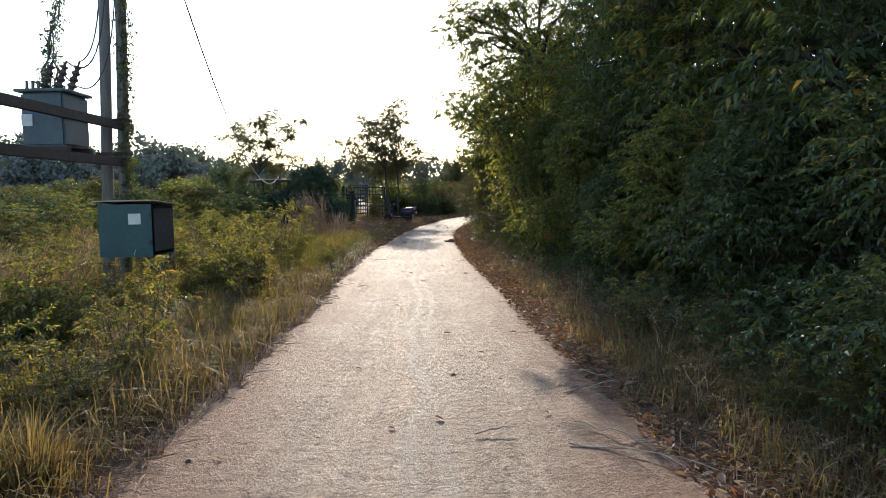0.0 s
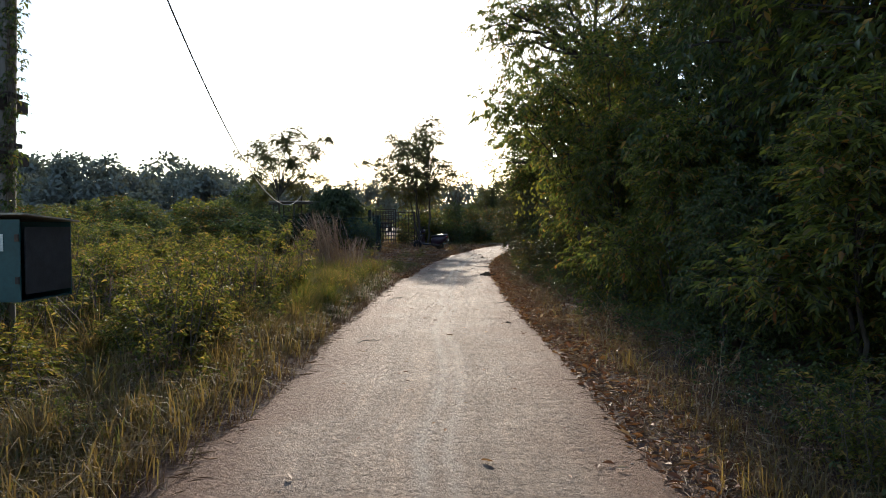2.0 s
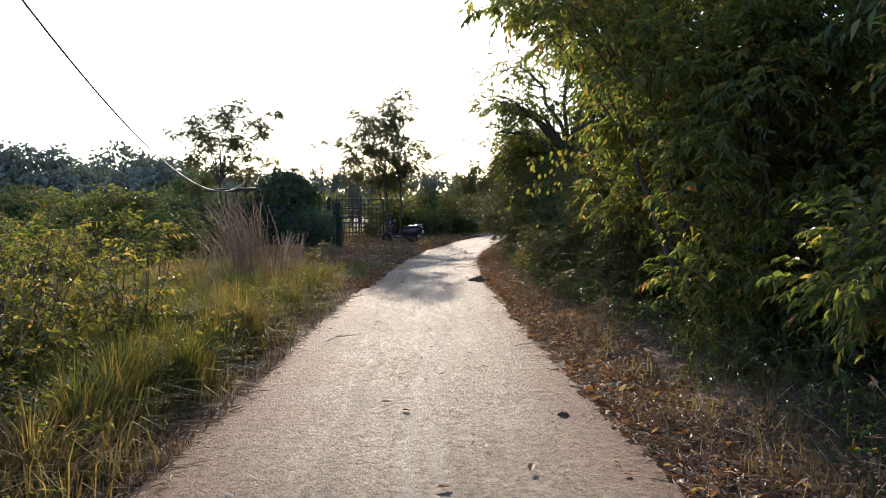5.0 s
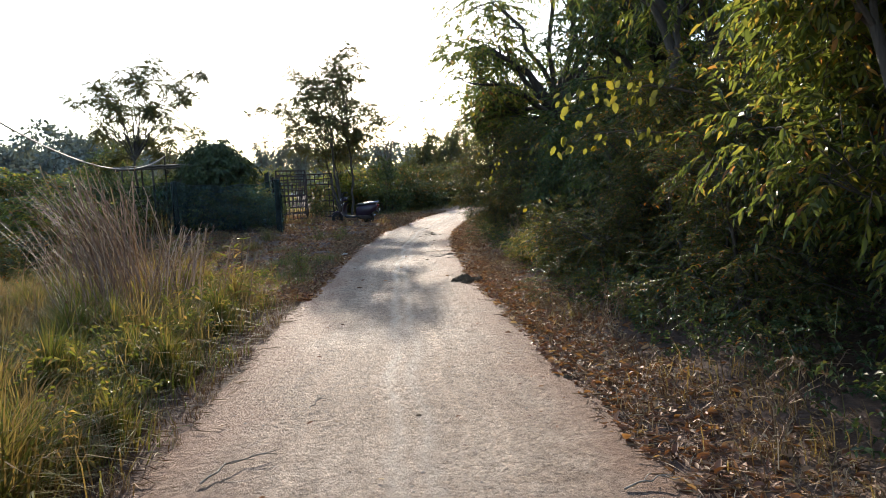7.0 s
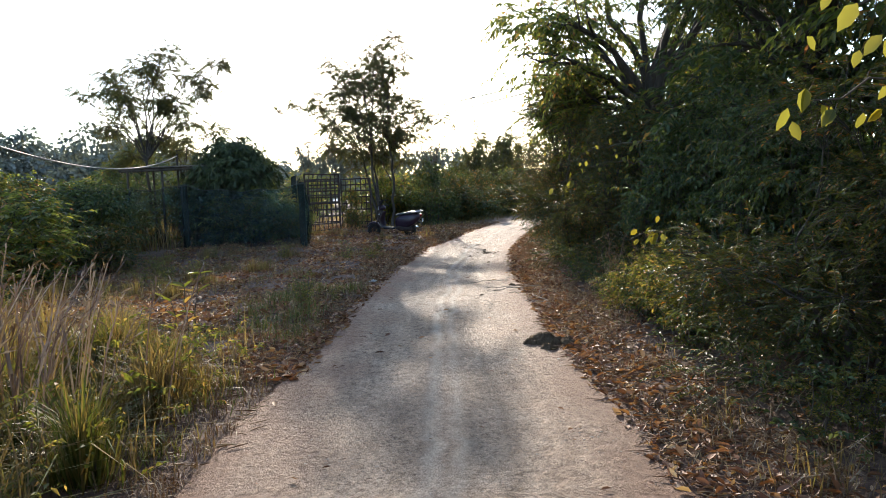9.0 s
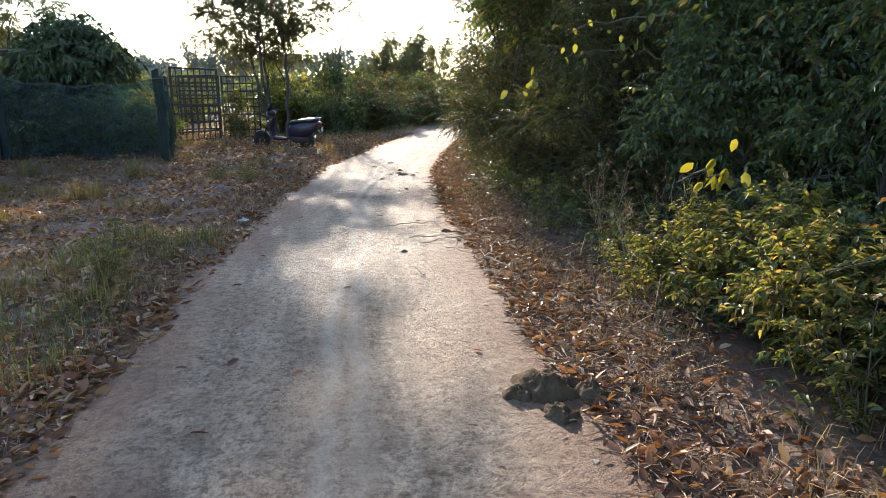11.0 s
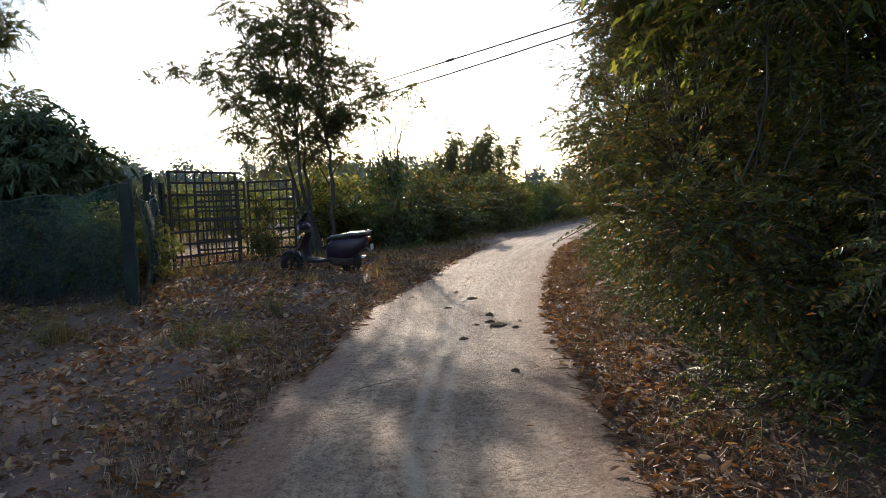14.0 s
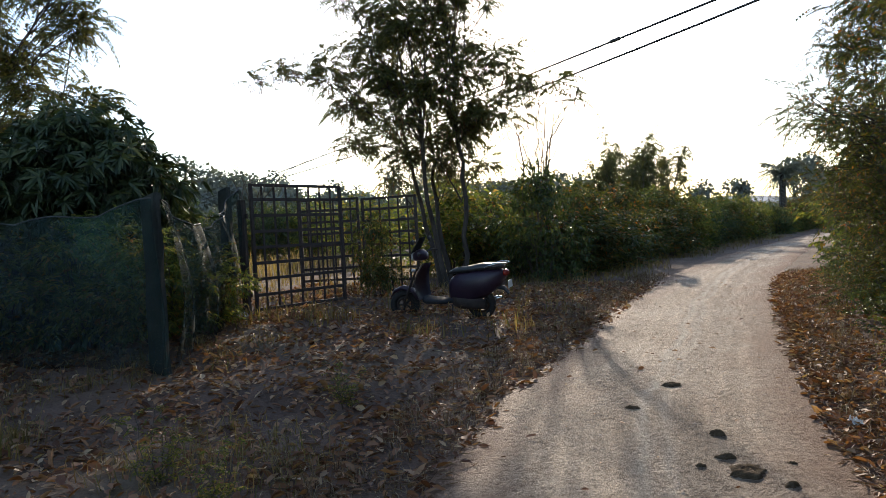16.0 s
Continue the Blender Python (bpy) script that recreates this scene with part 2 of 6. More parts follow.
def road_mat():
    """Worn pale track: dust, fine grit, long streaks left by tyres, reddish earth at the edges."""
    m, nt, b = mat("dusty_track")
    big = noise_tex(nt, 0.45, 5, coord="UV")
    streak = noise_tex(nt, 1.0, 5, (6.0, 0.07, 1), "UV", 0.6)
    ripple = noise_tex(nt, 5.0, 6, (1, 0.8, 1), "UV", 0.7)
    grit = noise_tex(nt, 48, 6, (1, 0.8, 1), "UV", 0.8)
    pit = noise_tex(nt, 19, 5, (1, 0.7, 1), "UV", 0.75)
    crust = noise_tex(nt, 7.5, 6, (1, 1.1, 1), "UV", 0.72)
    col = ramp(nt, big, [(0.36, (0.26, 0.185, 0.132)), (0.5, (0.34, 0.257, 0.193)), (0.72, (0.405, 0.325, 0.255))])
    col = mixc(nt, 0.75, col, ramp(nt, streak, [(0.36, (0.74, 0.71, 0.68)), (0.5, (1, 1, 1)), (0.6, (1.3, 1.28, 1.24))]), "MULTIPLY")
    col = mixc(nt, 0.5, col, ramp(nt, ripple, [(0.4, (0.66, 0.59, 0.53)), (0.5, (1, 1, 1)), (0.6, (1.2, 1.18, 1.15))]), "MULTIPLY")
    col = mixc(nt, 0.7, col, ramp(nt, grit, [(0.39, (0.42, 0.38, 0.34)), (0.49, (1, 1, 1)), (0.62, (1.4, 1.37, 1.33))]), "MULTIPLY")
    col = mixc(nt, 0.8, col, ramp(nt, pit, [(0.40, (0.46, 0.40, 0.35)), (0.48, (1, 1, 1)), (0.6, (1.25, 1.22, 1.18))]), "MULTIPLY")
    rough_spots = ramp(nt, noise_tex(nt, 1.1, 4, (1, 0.6, 1), "UV", 0.6), [(0.42, (0.1, 0.1, 0.1)), (0.62, (0.95, 0.95, 0.95))])
    col = mixc(nt, rough_spots, col, mixc(nt, 1.0, col, ramp(nt, crust, [(0.38, (0.5, 0.44, 0.39)), (0.47, (1, 1, 1)), (0.6, (1.18, 1.16, 1.14))]), "MULTIPLY"))
    # two pale lines worn by tyres
    uvn = nt.nodes.new("ShaderNodeTexCoord")
    sep = nt.nodes.new("ShaderNodeSeparateXYZ")
    nt.links.new(uvn.outputs["UV"], sep.inputs[0])
    pos = nt.nodes.new("ShaderNodeMath")
    pos.operation = "MULTIPLY_ADD"
    nt.links.new(sep.outputs["X"], pos.inputs[0])
    pos.inputs[1].default_value, pos.inputs[2].default_value = 0.357, 0.5
    wob = nt.nodes.new("ShaderNodeMath")
    wob.operation = "MULTIPLY_ADD"
    nt.links.new(noise_tex(nt, 0.35, 3, (0.2, 1, 1), "UV"), wob.inputs[0])
    wob.inputs[1].default_value = 0.02
    nt.links.new(pos.outputs[0], wob.inputs[2])
    line = ramp(nt, wob.outputs[0], [(0.48, (0, 0, 0)), (0.51, (1, 1, 1)), (0.54, (0.1, 0.1, 0.1)), (0.57, (0.75, 0.75, 0.75)), (0.60, (0, 0, 0))])
    worn = mixc(nt, 1.0, line, ramp(nt, noise_tex(nt, 2.0, 5, (1, 0.4, 1), "UV", 0.7), [(0.3, (0.15, 0.15, 0.15)), (0.6, (0.8, 0.8, 0.8))]), "MULTIPLY")
    col = mixc(nt, worn, col, (0.5, 0.425, 0.345))
    tc = nt.nodes.new("ShaderNodeAttribute")
    tc.attribute_name = "rim"
    ed = nt.nodes.new("ShaderNodeMath")
    ed.operation = "ADD"
    nt.links.new(tc.outputs["Fac"], ed.inputs[0])
    sub = nt.nodes.new("ShaderNodeMath")
    sub.operation = "SUBTRACT"
    nt.links.new(noise_tex(nt, 1.7, 5, (1, 0.5, 1), "UV"), sub.inputs[0])
    sub.inputs[1].default_value = 0.5
    nt.links.new(sub.outputs[0], ed.inputs[1])
    fac = ramp(nt, ed.outputs[0], [(0.40, (0, 0, 0)), (0.80, (0.95, 0.95, 0.95))])
    col = mixc(nt, fac, col, ramp(nt, pit, [(0.38, (0.19, 0.10, 0.064)), (0.62, (0.33, 0.195, 0.125))]))
    nt.links.new(col, b.inputs["Base Color"])
    b.inputs["Roughness"].default_value = 0.74
    b.inputs["Specular IOR Level"].default_value = 0.26
    h = nt.nodes.new("ShaderNodeMath")
    h.operation = "MULTIPLY_ADD"
    nt.links.new(pit, h.inputs[0])
    h.inputs[1].default_value = 2.2
    nt.links.new(grit, h.inputs[2])
    hh = nt.nodes.new("ShaderNodeMath")
    hh.operation = "MULTIPLY_ADD"
    nt.links.new(crust, hh.inputs[0])
    hh.inputs[1].default_value = 1.8
    nt.links.new(h.outputs[0], hh.inputs[2])
    bump(nt, b, hh.outputs[0], 1.0, 0.028)
    return m


def soil_mat():
    m, nt, b = mat("dry_soil")
    big = noise_tex(nt, 0.35, 6)
    mid = noise_tex(nt, 5, 6, rough=0.7)
    fine = noise_tex(nt, 40, 5, rough=0.7)
    col = ramp(nt, big, [(0.35, (0.09, 0.054, 0.04)), (0.55, (0.145, 0.09, 0.064)), (0.7, (0.12, 0.09, 0.058))])
    col = mixc(nt, 0.6, col, ramp(nt, mid, [(0.3, (0.5, 0.45, 0.42)), (0.7, (1.4, 1.3, 1.2))]), "MULTIPLY")
    col = mixc(nt, 0.6, col, ramp(nt, fine, [(0.3, (0.5, 0.5, 0.5)), (0.7, (1.45, 1.4, 1.3))]), "MULTIPLY")
    nt.links.new(col, b.inputs["Base Color"])
    b.inputs["Roughness"].default_value = 0.95
    bump(nt, b, mid, 0.8, 0.06)
    return m


M_ROAD, M_SOIL = road_mat(), soil_mat()


# ---- mesh helpers ----
class Acc:
    """Gathers vertices and faces, then makes one mesh."""

    def __init__(self):
        self.v, self.f, self.n = [], [], 0

    def add(self, v, f):
        v, f = np.asarray(v, float).reshape(-1, 3), np.asarray(f, int)
        if len(f):
            self.v.append(v)
            self.f.append(f + self.n)
            self.n += len(v)
        return self

    def mesh(self, name, material, smooth=False):
        me = bpy.data.meshes.new(name)
        v = np.concatenate(self.v)
        loops = np.concatenate([f.ravel() for f in self.f])
        tot = np.concatenate([np.full(len(f), f.shape[1]) for f in self.f])
        me.vertices.add(len(v))
        me.vertices.foreach_set("co", v.ravel())
        me.loops.add(len(loops))
        me.loops.foreach_set("vertex_index", loops)
        me.polygons.add(len(tot))
        me.polygons.foreach_set("loop_start", np.concatenate([[0], np.cumsum(tot)[:-1]]))
        me.polygons.foreach_set("loop_total", tot)
        if smooth:
            me.polygons.foreach_set("use_smooth", np.ones(len(tot), bool))
        me.materials.append(material)
        me.update(calc_edges=True)
        return me


def put(name, me, parent=None, label="", m=None):
    """A mesh as one object, under its thing where one is given."""
    ob = new(name, me)
    ob.parent = parent
    if m is not None:
        ob.matrix_basis = m
    if label:
        ob["label"] = label
    return ob


def part(name, bm, material, parent, label="", m=None, smooth=False):
    me = bpy.data.meshes.new(name)
    bm.to_mesh(me)
    bm.free()
    me.materials.append(material)
    if smooth:
        me.shade_smooth()
    return put(name, me, parent, label, m)


def thing(name, m, label, category, group=""):
    ob = new(name)
    ob.empty_display_size = 0.2
    ob.matrix_basis = m
    return tagged(ob, label, category, group)


def box_bm(x0, x1, y0, y1, z0, z1, bevel=0.0, bm=None):
    bm = bm or bmesh.new()
    r = bmesh.ops.create_cube(bm, size=1, matrix=Matrix.Translation(((x0 + x1) / 2, (y0 + y1) / 2, (z0 + z1) / 2)) @ Matrix.Diagonal((x1 - x0, y1 - y0, z1 - z0, 1)))
    if bevel:
        edges = {e for v in r["verts"] for e in v.link_edges}
        bmesh.ops.bevel(bm, geom=list(edges), offset=bevel, segments=2, affect="EDGES")
    return bm


def unit(a):
    return a / np.maximum(np.linalg.norm(a, axis=-1, keepdims=True), 1e-9)


def tube(pts, radii, sides=5, cap=True):
    pts, radii = np.asarray(pts, float), np.broadcast_to(np.asarray(radii, float), (len(pts),))
    t = unit(np.gradient(pts, axis=0))
    ref = np.where(np.abs(t[:, 2:3]) > 0.9, [[1.0, 0, 0]], [[0, 0, 1.0]])
    a = unit(np.cross(t, ref))
    b = np.cross(t, a)
    w = np.arange(sides) * 2 * np.pi / sides
    v = pts[:, None] + radii[:, None, None] * (np.cos(w)[None, :, None] * a[:, None] + np.sin(w)[None, :, None] * b[:, None])
    i, j = np.meshgrid(np.arange(len(pts) - 1), np.arange(sides), indexing="ij")
    k = (j + 1) % sides
    f = np.stack([i * sides + j, i * sides + k, (i + 1) * sides + k, (i + 1) * sides + j], -1).reshape(-1, 4)
    return v.reshape(-1, 3), f


def bend(a, b, sag, n=7, jit=0.0, rng=None):
    """A bowed line from a to b."""
    s = np.linspace(0, 1, n)[:, None]
    p = np.asarray(a, float) * (1 - s) + np.asarray(b, float) * s + np.asarray(sag, float) * (4 * s * (1 - s))
    if jit:
        p[1:-1] += rng.normal(0, jit, (n - 2, 3))
    return p


def leaf_mesh(p, d, nrm, ln, wd, fold=0.25, droop=0.25, fine=False):
    """Folded leaves: base p, way d, upper side nrm."""
    n = len(p)
    d, s = unit(d), unit(np.cross(d, nrm))
    nn = unit(np.cross(s, d))
    ln, wd = np.broadcast_to(ln, (n,))[:, None], np.broadcast_to(wd, (n,))[:, None]
    dn = np.array([[0, 0, -1.0]])
    if not fine:
        mid = p + d * ln * 0.45
        v = np.stack([p, mid + s * wd / 2 + nn * wd * fold, p + d * ln + dn * ln * droop, mid - s * wd / 2 + nn * wd * fold], 1)
        f = np.arange(n)[:, None] * 4
        return v.reshape(-1, 3), np.concatenate([f + [[0, 1, 2]], f + [[0, 2, 3]]])
    a, b = p + d * ln * 0.28, p + d * ln * 0.66 + dn * ln * droop * 0.45
    up = nn * wd * fold
    v = np.stack([p, a + s * wd * 0.45 + up, b + s * wd * 0.42 + up, p + d * ln + dn * ln * droop, b - s * wd * 0.42 + up, a - s * wd * 0.45 + up], 1)
    f = np.arange(n)[:, None] * 6
    return v.reshape(-1, 3), np.concatenate([f + [[0, 1, 2, 3]], f + [[0, 3, 4, 5]]])


def sprays(rng, base, way, length, k, ln, wd, style, fine=False, droop=0.3):
    """Twigs with k leaves each. style: alternate, feather (paired leaflets) or tuft (a whorl at the end). Gives leaf and stem meshes."""
    n = len(base)
    way = unit(way)
    length = np.broadcast_to(length, (n,))
    t = ((np.arange(k) + 0.7) / k)[None, :, None]
    down = np.array([0, 0, -1.0])
    pos = base[:, None] + way[:, None] * length[:, None, None] * t + down * (droop * length[:, None, None] * t * t)
    tang = unit(way[:, None] + down * (2 * droop * t))
    side = unit(np.cross(way, [0, 0, 1.0]) + rng.normal(0, 0.25, (n, 3)))[:, None]
    sign = np.where(np.arange(k) % 2, 1.0, -1.0)[None, :, None]
    if style == "feather":
        d = side * sign + tang * 0.45 + down * 0.25 + rng.normal(0, 0.1, (n, k, 3))
        nr = np.array([0, 0, 1.0]) + rng.normal(0, 0.25, (n, k, 3))
    elif style == "tuft":
        an = rng.uniform(0, 6.28, (n, k, 1))
        up = np.cross(side, way[:, None])
        d = tang * 0.5 + (side * np.cos(an) + up * np.sin(an)) * 0.8 + down * 0.35
        nr = tang + rng.normal(0, 0.3, (n, k, 3))
        pos = base[:, None] + way[:, None] * length[:, None, None] * (0.75 + 0.25 * t) + down * (droop * length[:, None, None])
    else:
        d = side * sign * 0.8 + tang * 0.7 + down * 0.3 + rng.normal(0, 0.3, (n, k, 3))
        nr = np.array([0, 0, 1.0]) + rng.normal(0, 0.5, (n, k, 3))
    lv = ln * rng.uniform(0.65, 1.2, n * k) * (1 if style == "tuft" else np.broadcast_to(1.1 - 0.35 * t[..., 0], (n, k)).ravel())
    leaf = leaf_mesh(pos.reshape(-1, 3), d.reshape(-1, 3), nr.reshape(-1, 3), lv, lv * wd, fine=fine, droop=0.25 if style != "feather" else 0.1)
    # the twig itself, a thin three-sided stem
    s = np.array([0, 1.0])[None, :, None]
    c = base[:, None] + way[:, None] * length[:, None, None] * s + down * (droop * length[:, None, None] * s * s)
    r = np.array([0.006, 0.002])[None, :, None] * (0.6 + length[:, None, None])
    o = unit(np.cross(way, [0.3, 0.2, 1.0]))[:, None]
    q = np.cross(o, way[:, None])
    ring = np.stack([c + o * r, c - o * r * 0.5 + q * r * 0.87, c - o * r * 0.5 - q * r * 0.87], 2).reshape(n, 6, 3)
    fs = (np.arange(n)[:, None, None] * 6 + np.array([[j, (j + 1) % 3, 3 + (j + 1) % 3, 3 + j] for j in range(3)])[None]).reshape(-1, 4)
    return leaf, (ring.reshape(-1, 3), fs)


def on_sphere(rng, n):
    return unit(rng.normal(size=(n, 3)))


def plant(name, m, rng, lumps, per, length, k, ln, wd, style, material, trunks, trunk_r, label, category, group="", fine=False, bark=None, base_spread=0.15, fork=0.35, droop=0.3, shell=0.55, fill=0.25, sub=6):
    """A shrub or tree. lumps: rows of (x, y, z, radius): leaf masses, each borne by a limb from one of the trunks."""
    th = thing(name, m, label, category, group)
    fol, wood = Acc(), Acc()
    stem = Acc()
    heads = []
    top = max(l[2] for l in lumps)
    cx, cy = np.mean([l[0] for l in lumps]), np.mean([l[1] for l in lumps])
    for i in range(trunks):
        a = 6.28 * i / trunks + rng.uniform(-0.4, 0.4)
        b0 = np.array([math.cos(a), math.sin(a), 0]) * base_spread * (trunks > 1) + [0, 0, -0.15]
        e = np.array([cx * 0.7 + math.cos(a) * base_spread * 2.5, cy * 0.7 + math.sin(a) * base_spread * 2.5, top * rng.uniform(fork * 0.85, fork * 1.2)])
        pts = bend(b0, e, rng.normal(0, 0.05 * top / 3, 3) * [1, 1, 0], 9, 0.004 * top, rng)
        wood.add(*tube(pts, np.linspace(trunk_r, trunk_r * 0.62, 9), 8))
        heads.append((e, unit(pts[-1] - pts[-2])))
    for x, y, z, r in lumps:
        c = np.array([x, y, z], float)
        e, d = min(heads, key=lambda h: np.linalg.norm(h[0] - c) + rng.uniform(0, 0.3))
        start = e if e[2] < z + 0.3 * r else e * [1, 1, max(0.2, (z - 0.2 * r) / max(e[2], 0.1) * 0.7)]
        limb = bend(start - d * 0.02, c, d * 0.12 * np.linalg.norm(c - start), 7, 0.02 * np.linalg.norm(c - start), rng)
        lr = max(0.008, trunk_r * 0.55 * min(1, r / 0.8))
        wood.add(*tube(limb, np.linspace(lr, lr * 0.4, 7), 5))
        n = max(4, int(per * r * r))
        o = on_sphere(rng, n)
        o[:, 2] = np.where(o[:, 2] < -0.35, o[:, 2] * 0.5, o[:, 2])
        rad = r * np.where(rng.random(n) < fill, rng.uniform(0.15, shell, n), rng.uniform(shell, 1.0, n))
        b = c + o * rad[:, None] * [1, 1, 0.85]
        for j in range(0, n, max(1, n // sub)):
            wood.add(*tube(bend(limb[4 + j % 3], b[j], rng.normal(0, 0.06 * r, 3), 4), np.linspace(lr * 0.4, 0.004, 4), 3))
        w = o + np.array([0, 0, 0.15]) + rng.normal(0, 0.4, (n, 3))
        lf, st = sprays(rng, b, w, length * rng.uniform(0.7, 1.3, n), k, ln, wd, style, fine, droop)
        fol.add(*lf)
        stem.add(*st)
    put("trunk" if category == "tree" else "stem", wood.mesh(name + "_wood", bark or M_BARK, True), th)
    tagged(put("branching", stem.mesh(name + "_twigs", M_TWIG), th), kind="stuff")
    put("crown" if category == "tree" else "foliage", fol.mesh(name + "_leaves", material), th)
    return th


def lump_cloud(rng, n, rx, ry, z0, z1, r, power=1.0):
    """Leaf masses spread through a rounded envelope."""
    out = []
    for i in range(n):
        a, q = rng.uniform(0, 6.28), math.sqrt(rng.uniform(0.1, 1))
        z = z0 + (z1 - z0) * rng.random() ** power
        w = math.sqrt(max(0.12, 1 - (2 * (z - z0) / (z1 - z0) - 0.85) ** 2 * 0.8))
        out.append((math.cos(a) * q * rx * w, math.sin(a) * q * ry * w, z, r * rng.uniform(0.7, 1.3)))
    return out


def sstep(v, a, b):
    t = np.clip((np.asarray(v, float) - a) / (b - a), 0, 1)
    return t * t * (3 - 2 * t)


# ---- the lie of the land ----
def road_left(y):
    return np.interp(y, [-40, 0, 5, 10, 14, 20, 27, 33, 37, 41, 48, 55, 62, 75, 110], [-2.0, -1.85, -1.75, -1.8, -2.0, -2.12, -2.06, -1.8, -1.3, -0.25, 1.6, 4.0, 6.9, 12.6, 29])


def road_right(y):
    return np.interp(y, [-40, 0, 4, 8, 12, 18, 25, 31, 35, 39.4, 44.4, 50, 60, 75, 110], [1.5, 1.5, 1.42, 1.15, 0.98, 0.66, 0.5, 0.62, 0.88, 1.65, 2.9, 4.7, 8.4, 15, 32])


def lie(x, y):
    """Height of the ground."""
    x, y = np.asarray(x, float), np.asarray(y, float)
    h = 0.28 * sstep(y, 33, 45)
    h = h + 0.18 * sstep(y, 33, 39) * sstep(-x, 2.6, 5.2) * (1 - sstep(-x, 30, 60))
    h = h - 0.38 * sstep(-x, 2.9, 4.3) * (1 - sstep(y, 12, 20))
    h = h + 0.12 * sstep(x - road_right(y), 0.6, 2.6)
    out = np.maximum(road_left(y) - x, x - road_right(y))
    bumps = 0.05 * np.sin(x * 2.3 + 1.7 * np.sin(y * 1.1)) * np.sin(y * 1.9 + x) + 0.03 * np.sin(x * 5.1 + y * 3.3) * np.sin(y * 4.7 - x * 2)
    h = h + (0.035 + bumps) * sstep(out, 0.05, 0.9) * (1 - sstep(np.hypot(x, y), 120, 300))
    return h - 0.05 * (1 - sstep(out, -0.35, 0.12))


def grid_mesh(xs, ys, zf):
    gx, gy = np.meshgrid(xs, ys)
    v = np.stack([gx, gy, zf(gx, gy)], -1).reshape(-1, 3)
    i, j = np.meshgrid(np.arange(len(ys) - 1), np.arange(len(xs) - 1), indexing="ij")
    w = len(xs)
    f = np.stack([i * w + j, i * w + j + 1, (i + 1) * w + j + 1, (i + 1) * w + j], -1).reshape(-1, 4)
    return v, f


far = np.array([3, 7, 14, 28, 60, 120, 250, 600, 1500.0])
xs = np.concatenate([-12 - far[::-1], np.arange(-12, 9.01, 0.2), np.arange(9.5, 34, 0.5), 34 + far])
ys = np.concatenate([-8 - far[::-1], np.arange(-8, 104.01, 0.3), 104 + far])
ground = put("ground", Acc().add(*grid_mesh(xs, ys, lie)).mesh("ground", M_SOIL, True))
tagged(ground, "dry brown earth strewn with grass beside the track", "ground", kind="structure")


def make_road():
    rng = np.random.default_rng(5)
    ys = np.arange(-30, 100, 0.12)
    us = np.linspace(-1, 1, 25)
    wob = lambda f, p: 0.05 * np.sin(ys * f + p) + 0.04 * np.sin(ys * f * 2.7 + 2 * p) + rng.normal(0, 0.02, len(ys))
    l, r = road_left(ys) - 0.12 + wob(1.3, 0.4), road_right(ys) + 0.07 + wob(1.1, 2.0)
    x = l[:, None] + (r - l)[:, None] * (us[None] + 1) / 2
    y = np.broadcast_to(ys[:, None], x.shape)
    base = 0.28 * sstep(y, 33, 45)
    rut = -0.012 * (np.exp(-((us[None] - 0.38) / 0.16) ** 2) + np.exp(-((us[None] + 0.38) / 0.16) ** 2))
    z = base + 0.022 - 0.05 * np.abs(us[None]) ** 12 + rut + 0.006 * np.sin(x * 4 + y * 1.3) * np.sin(y * 2.1)
    v = np.stack([x, y, z], -1).reshape(-1, 3)
    i, j = np.meshgrid(np.arange(len(ys) - 1), np.arange(len(us) - 1), indexing="ij")
    w = len(us)
    f = np.stack([i * w + j, i * w + j + 1, (i + 1) * w + j + 1, (i + 1) * w + j], -1).reshape(-1, 4)
    me = Acc().add(v, f).mesh("road", M_ROAD, True)
    uv = np.stack([np.broadcast_to(us[None] * 1.4, x.shape), y], -1).reshape(-1, 2)
    idx = np.empty(len(me.loops), int)
    me.loops.foreach_get("vertex_index", idx)
    me.uv_layers.new(name="UVMap").data.foreach_set("uv", uv[idx].ravel())
    at = me.attributes.new("rim", "FLOAT", "POINT")
    at.data.foreach_set("value", np.broadcast_to(np.abs(us)[None], x.shape).ravel())
    return tagged(put("road", me), "pale dusty earth track with faint tyre streaks", "road", kind="structure")


make_road()


def ground_at(x, y):
    return float(lie(x, y))


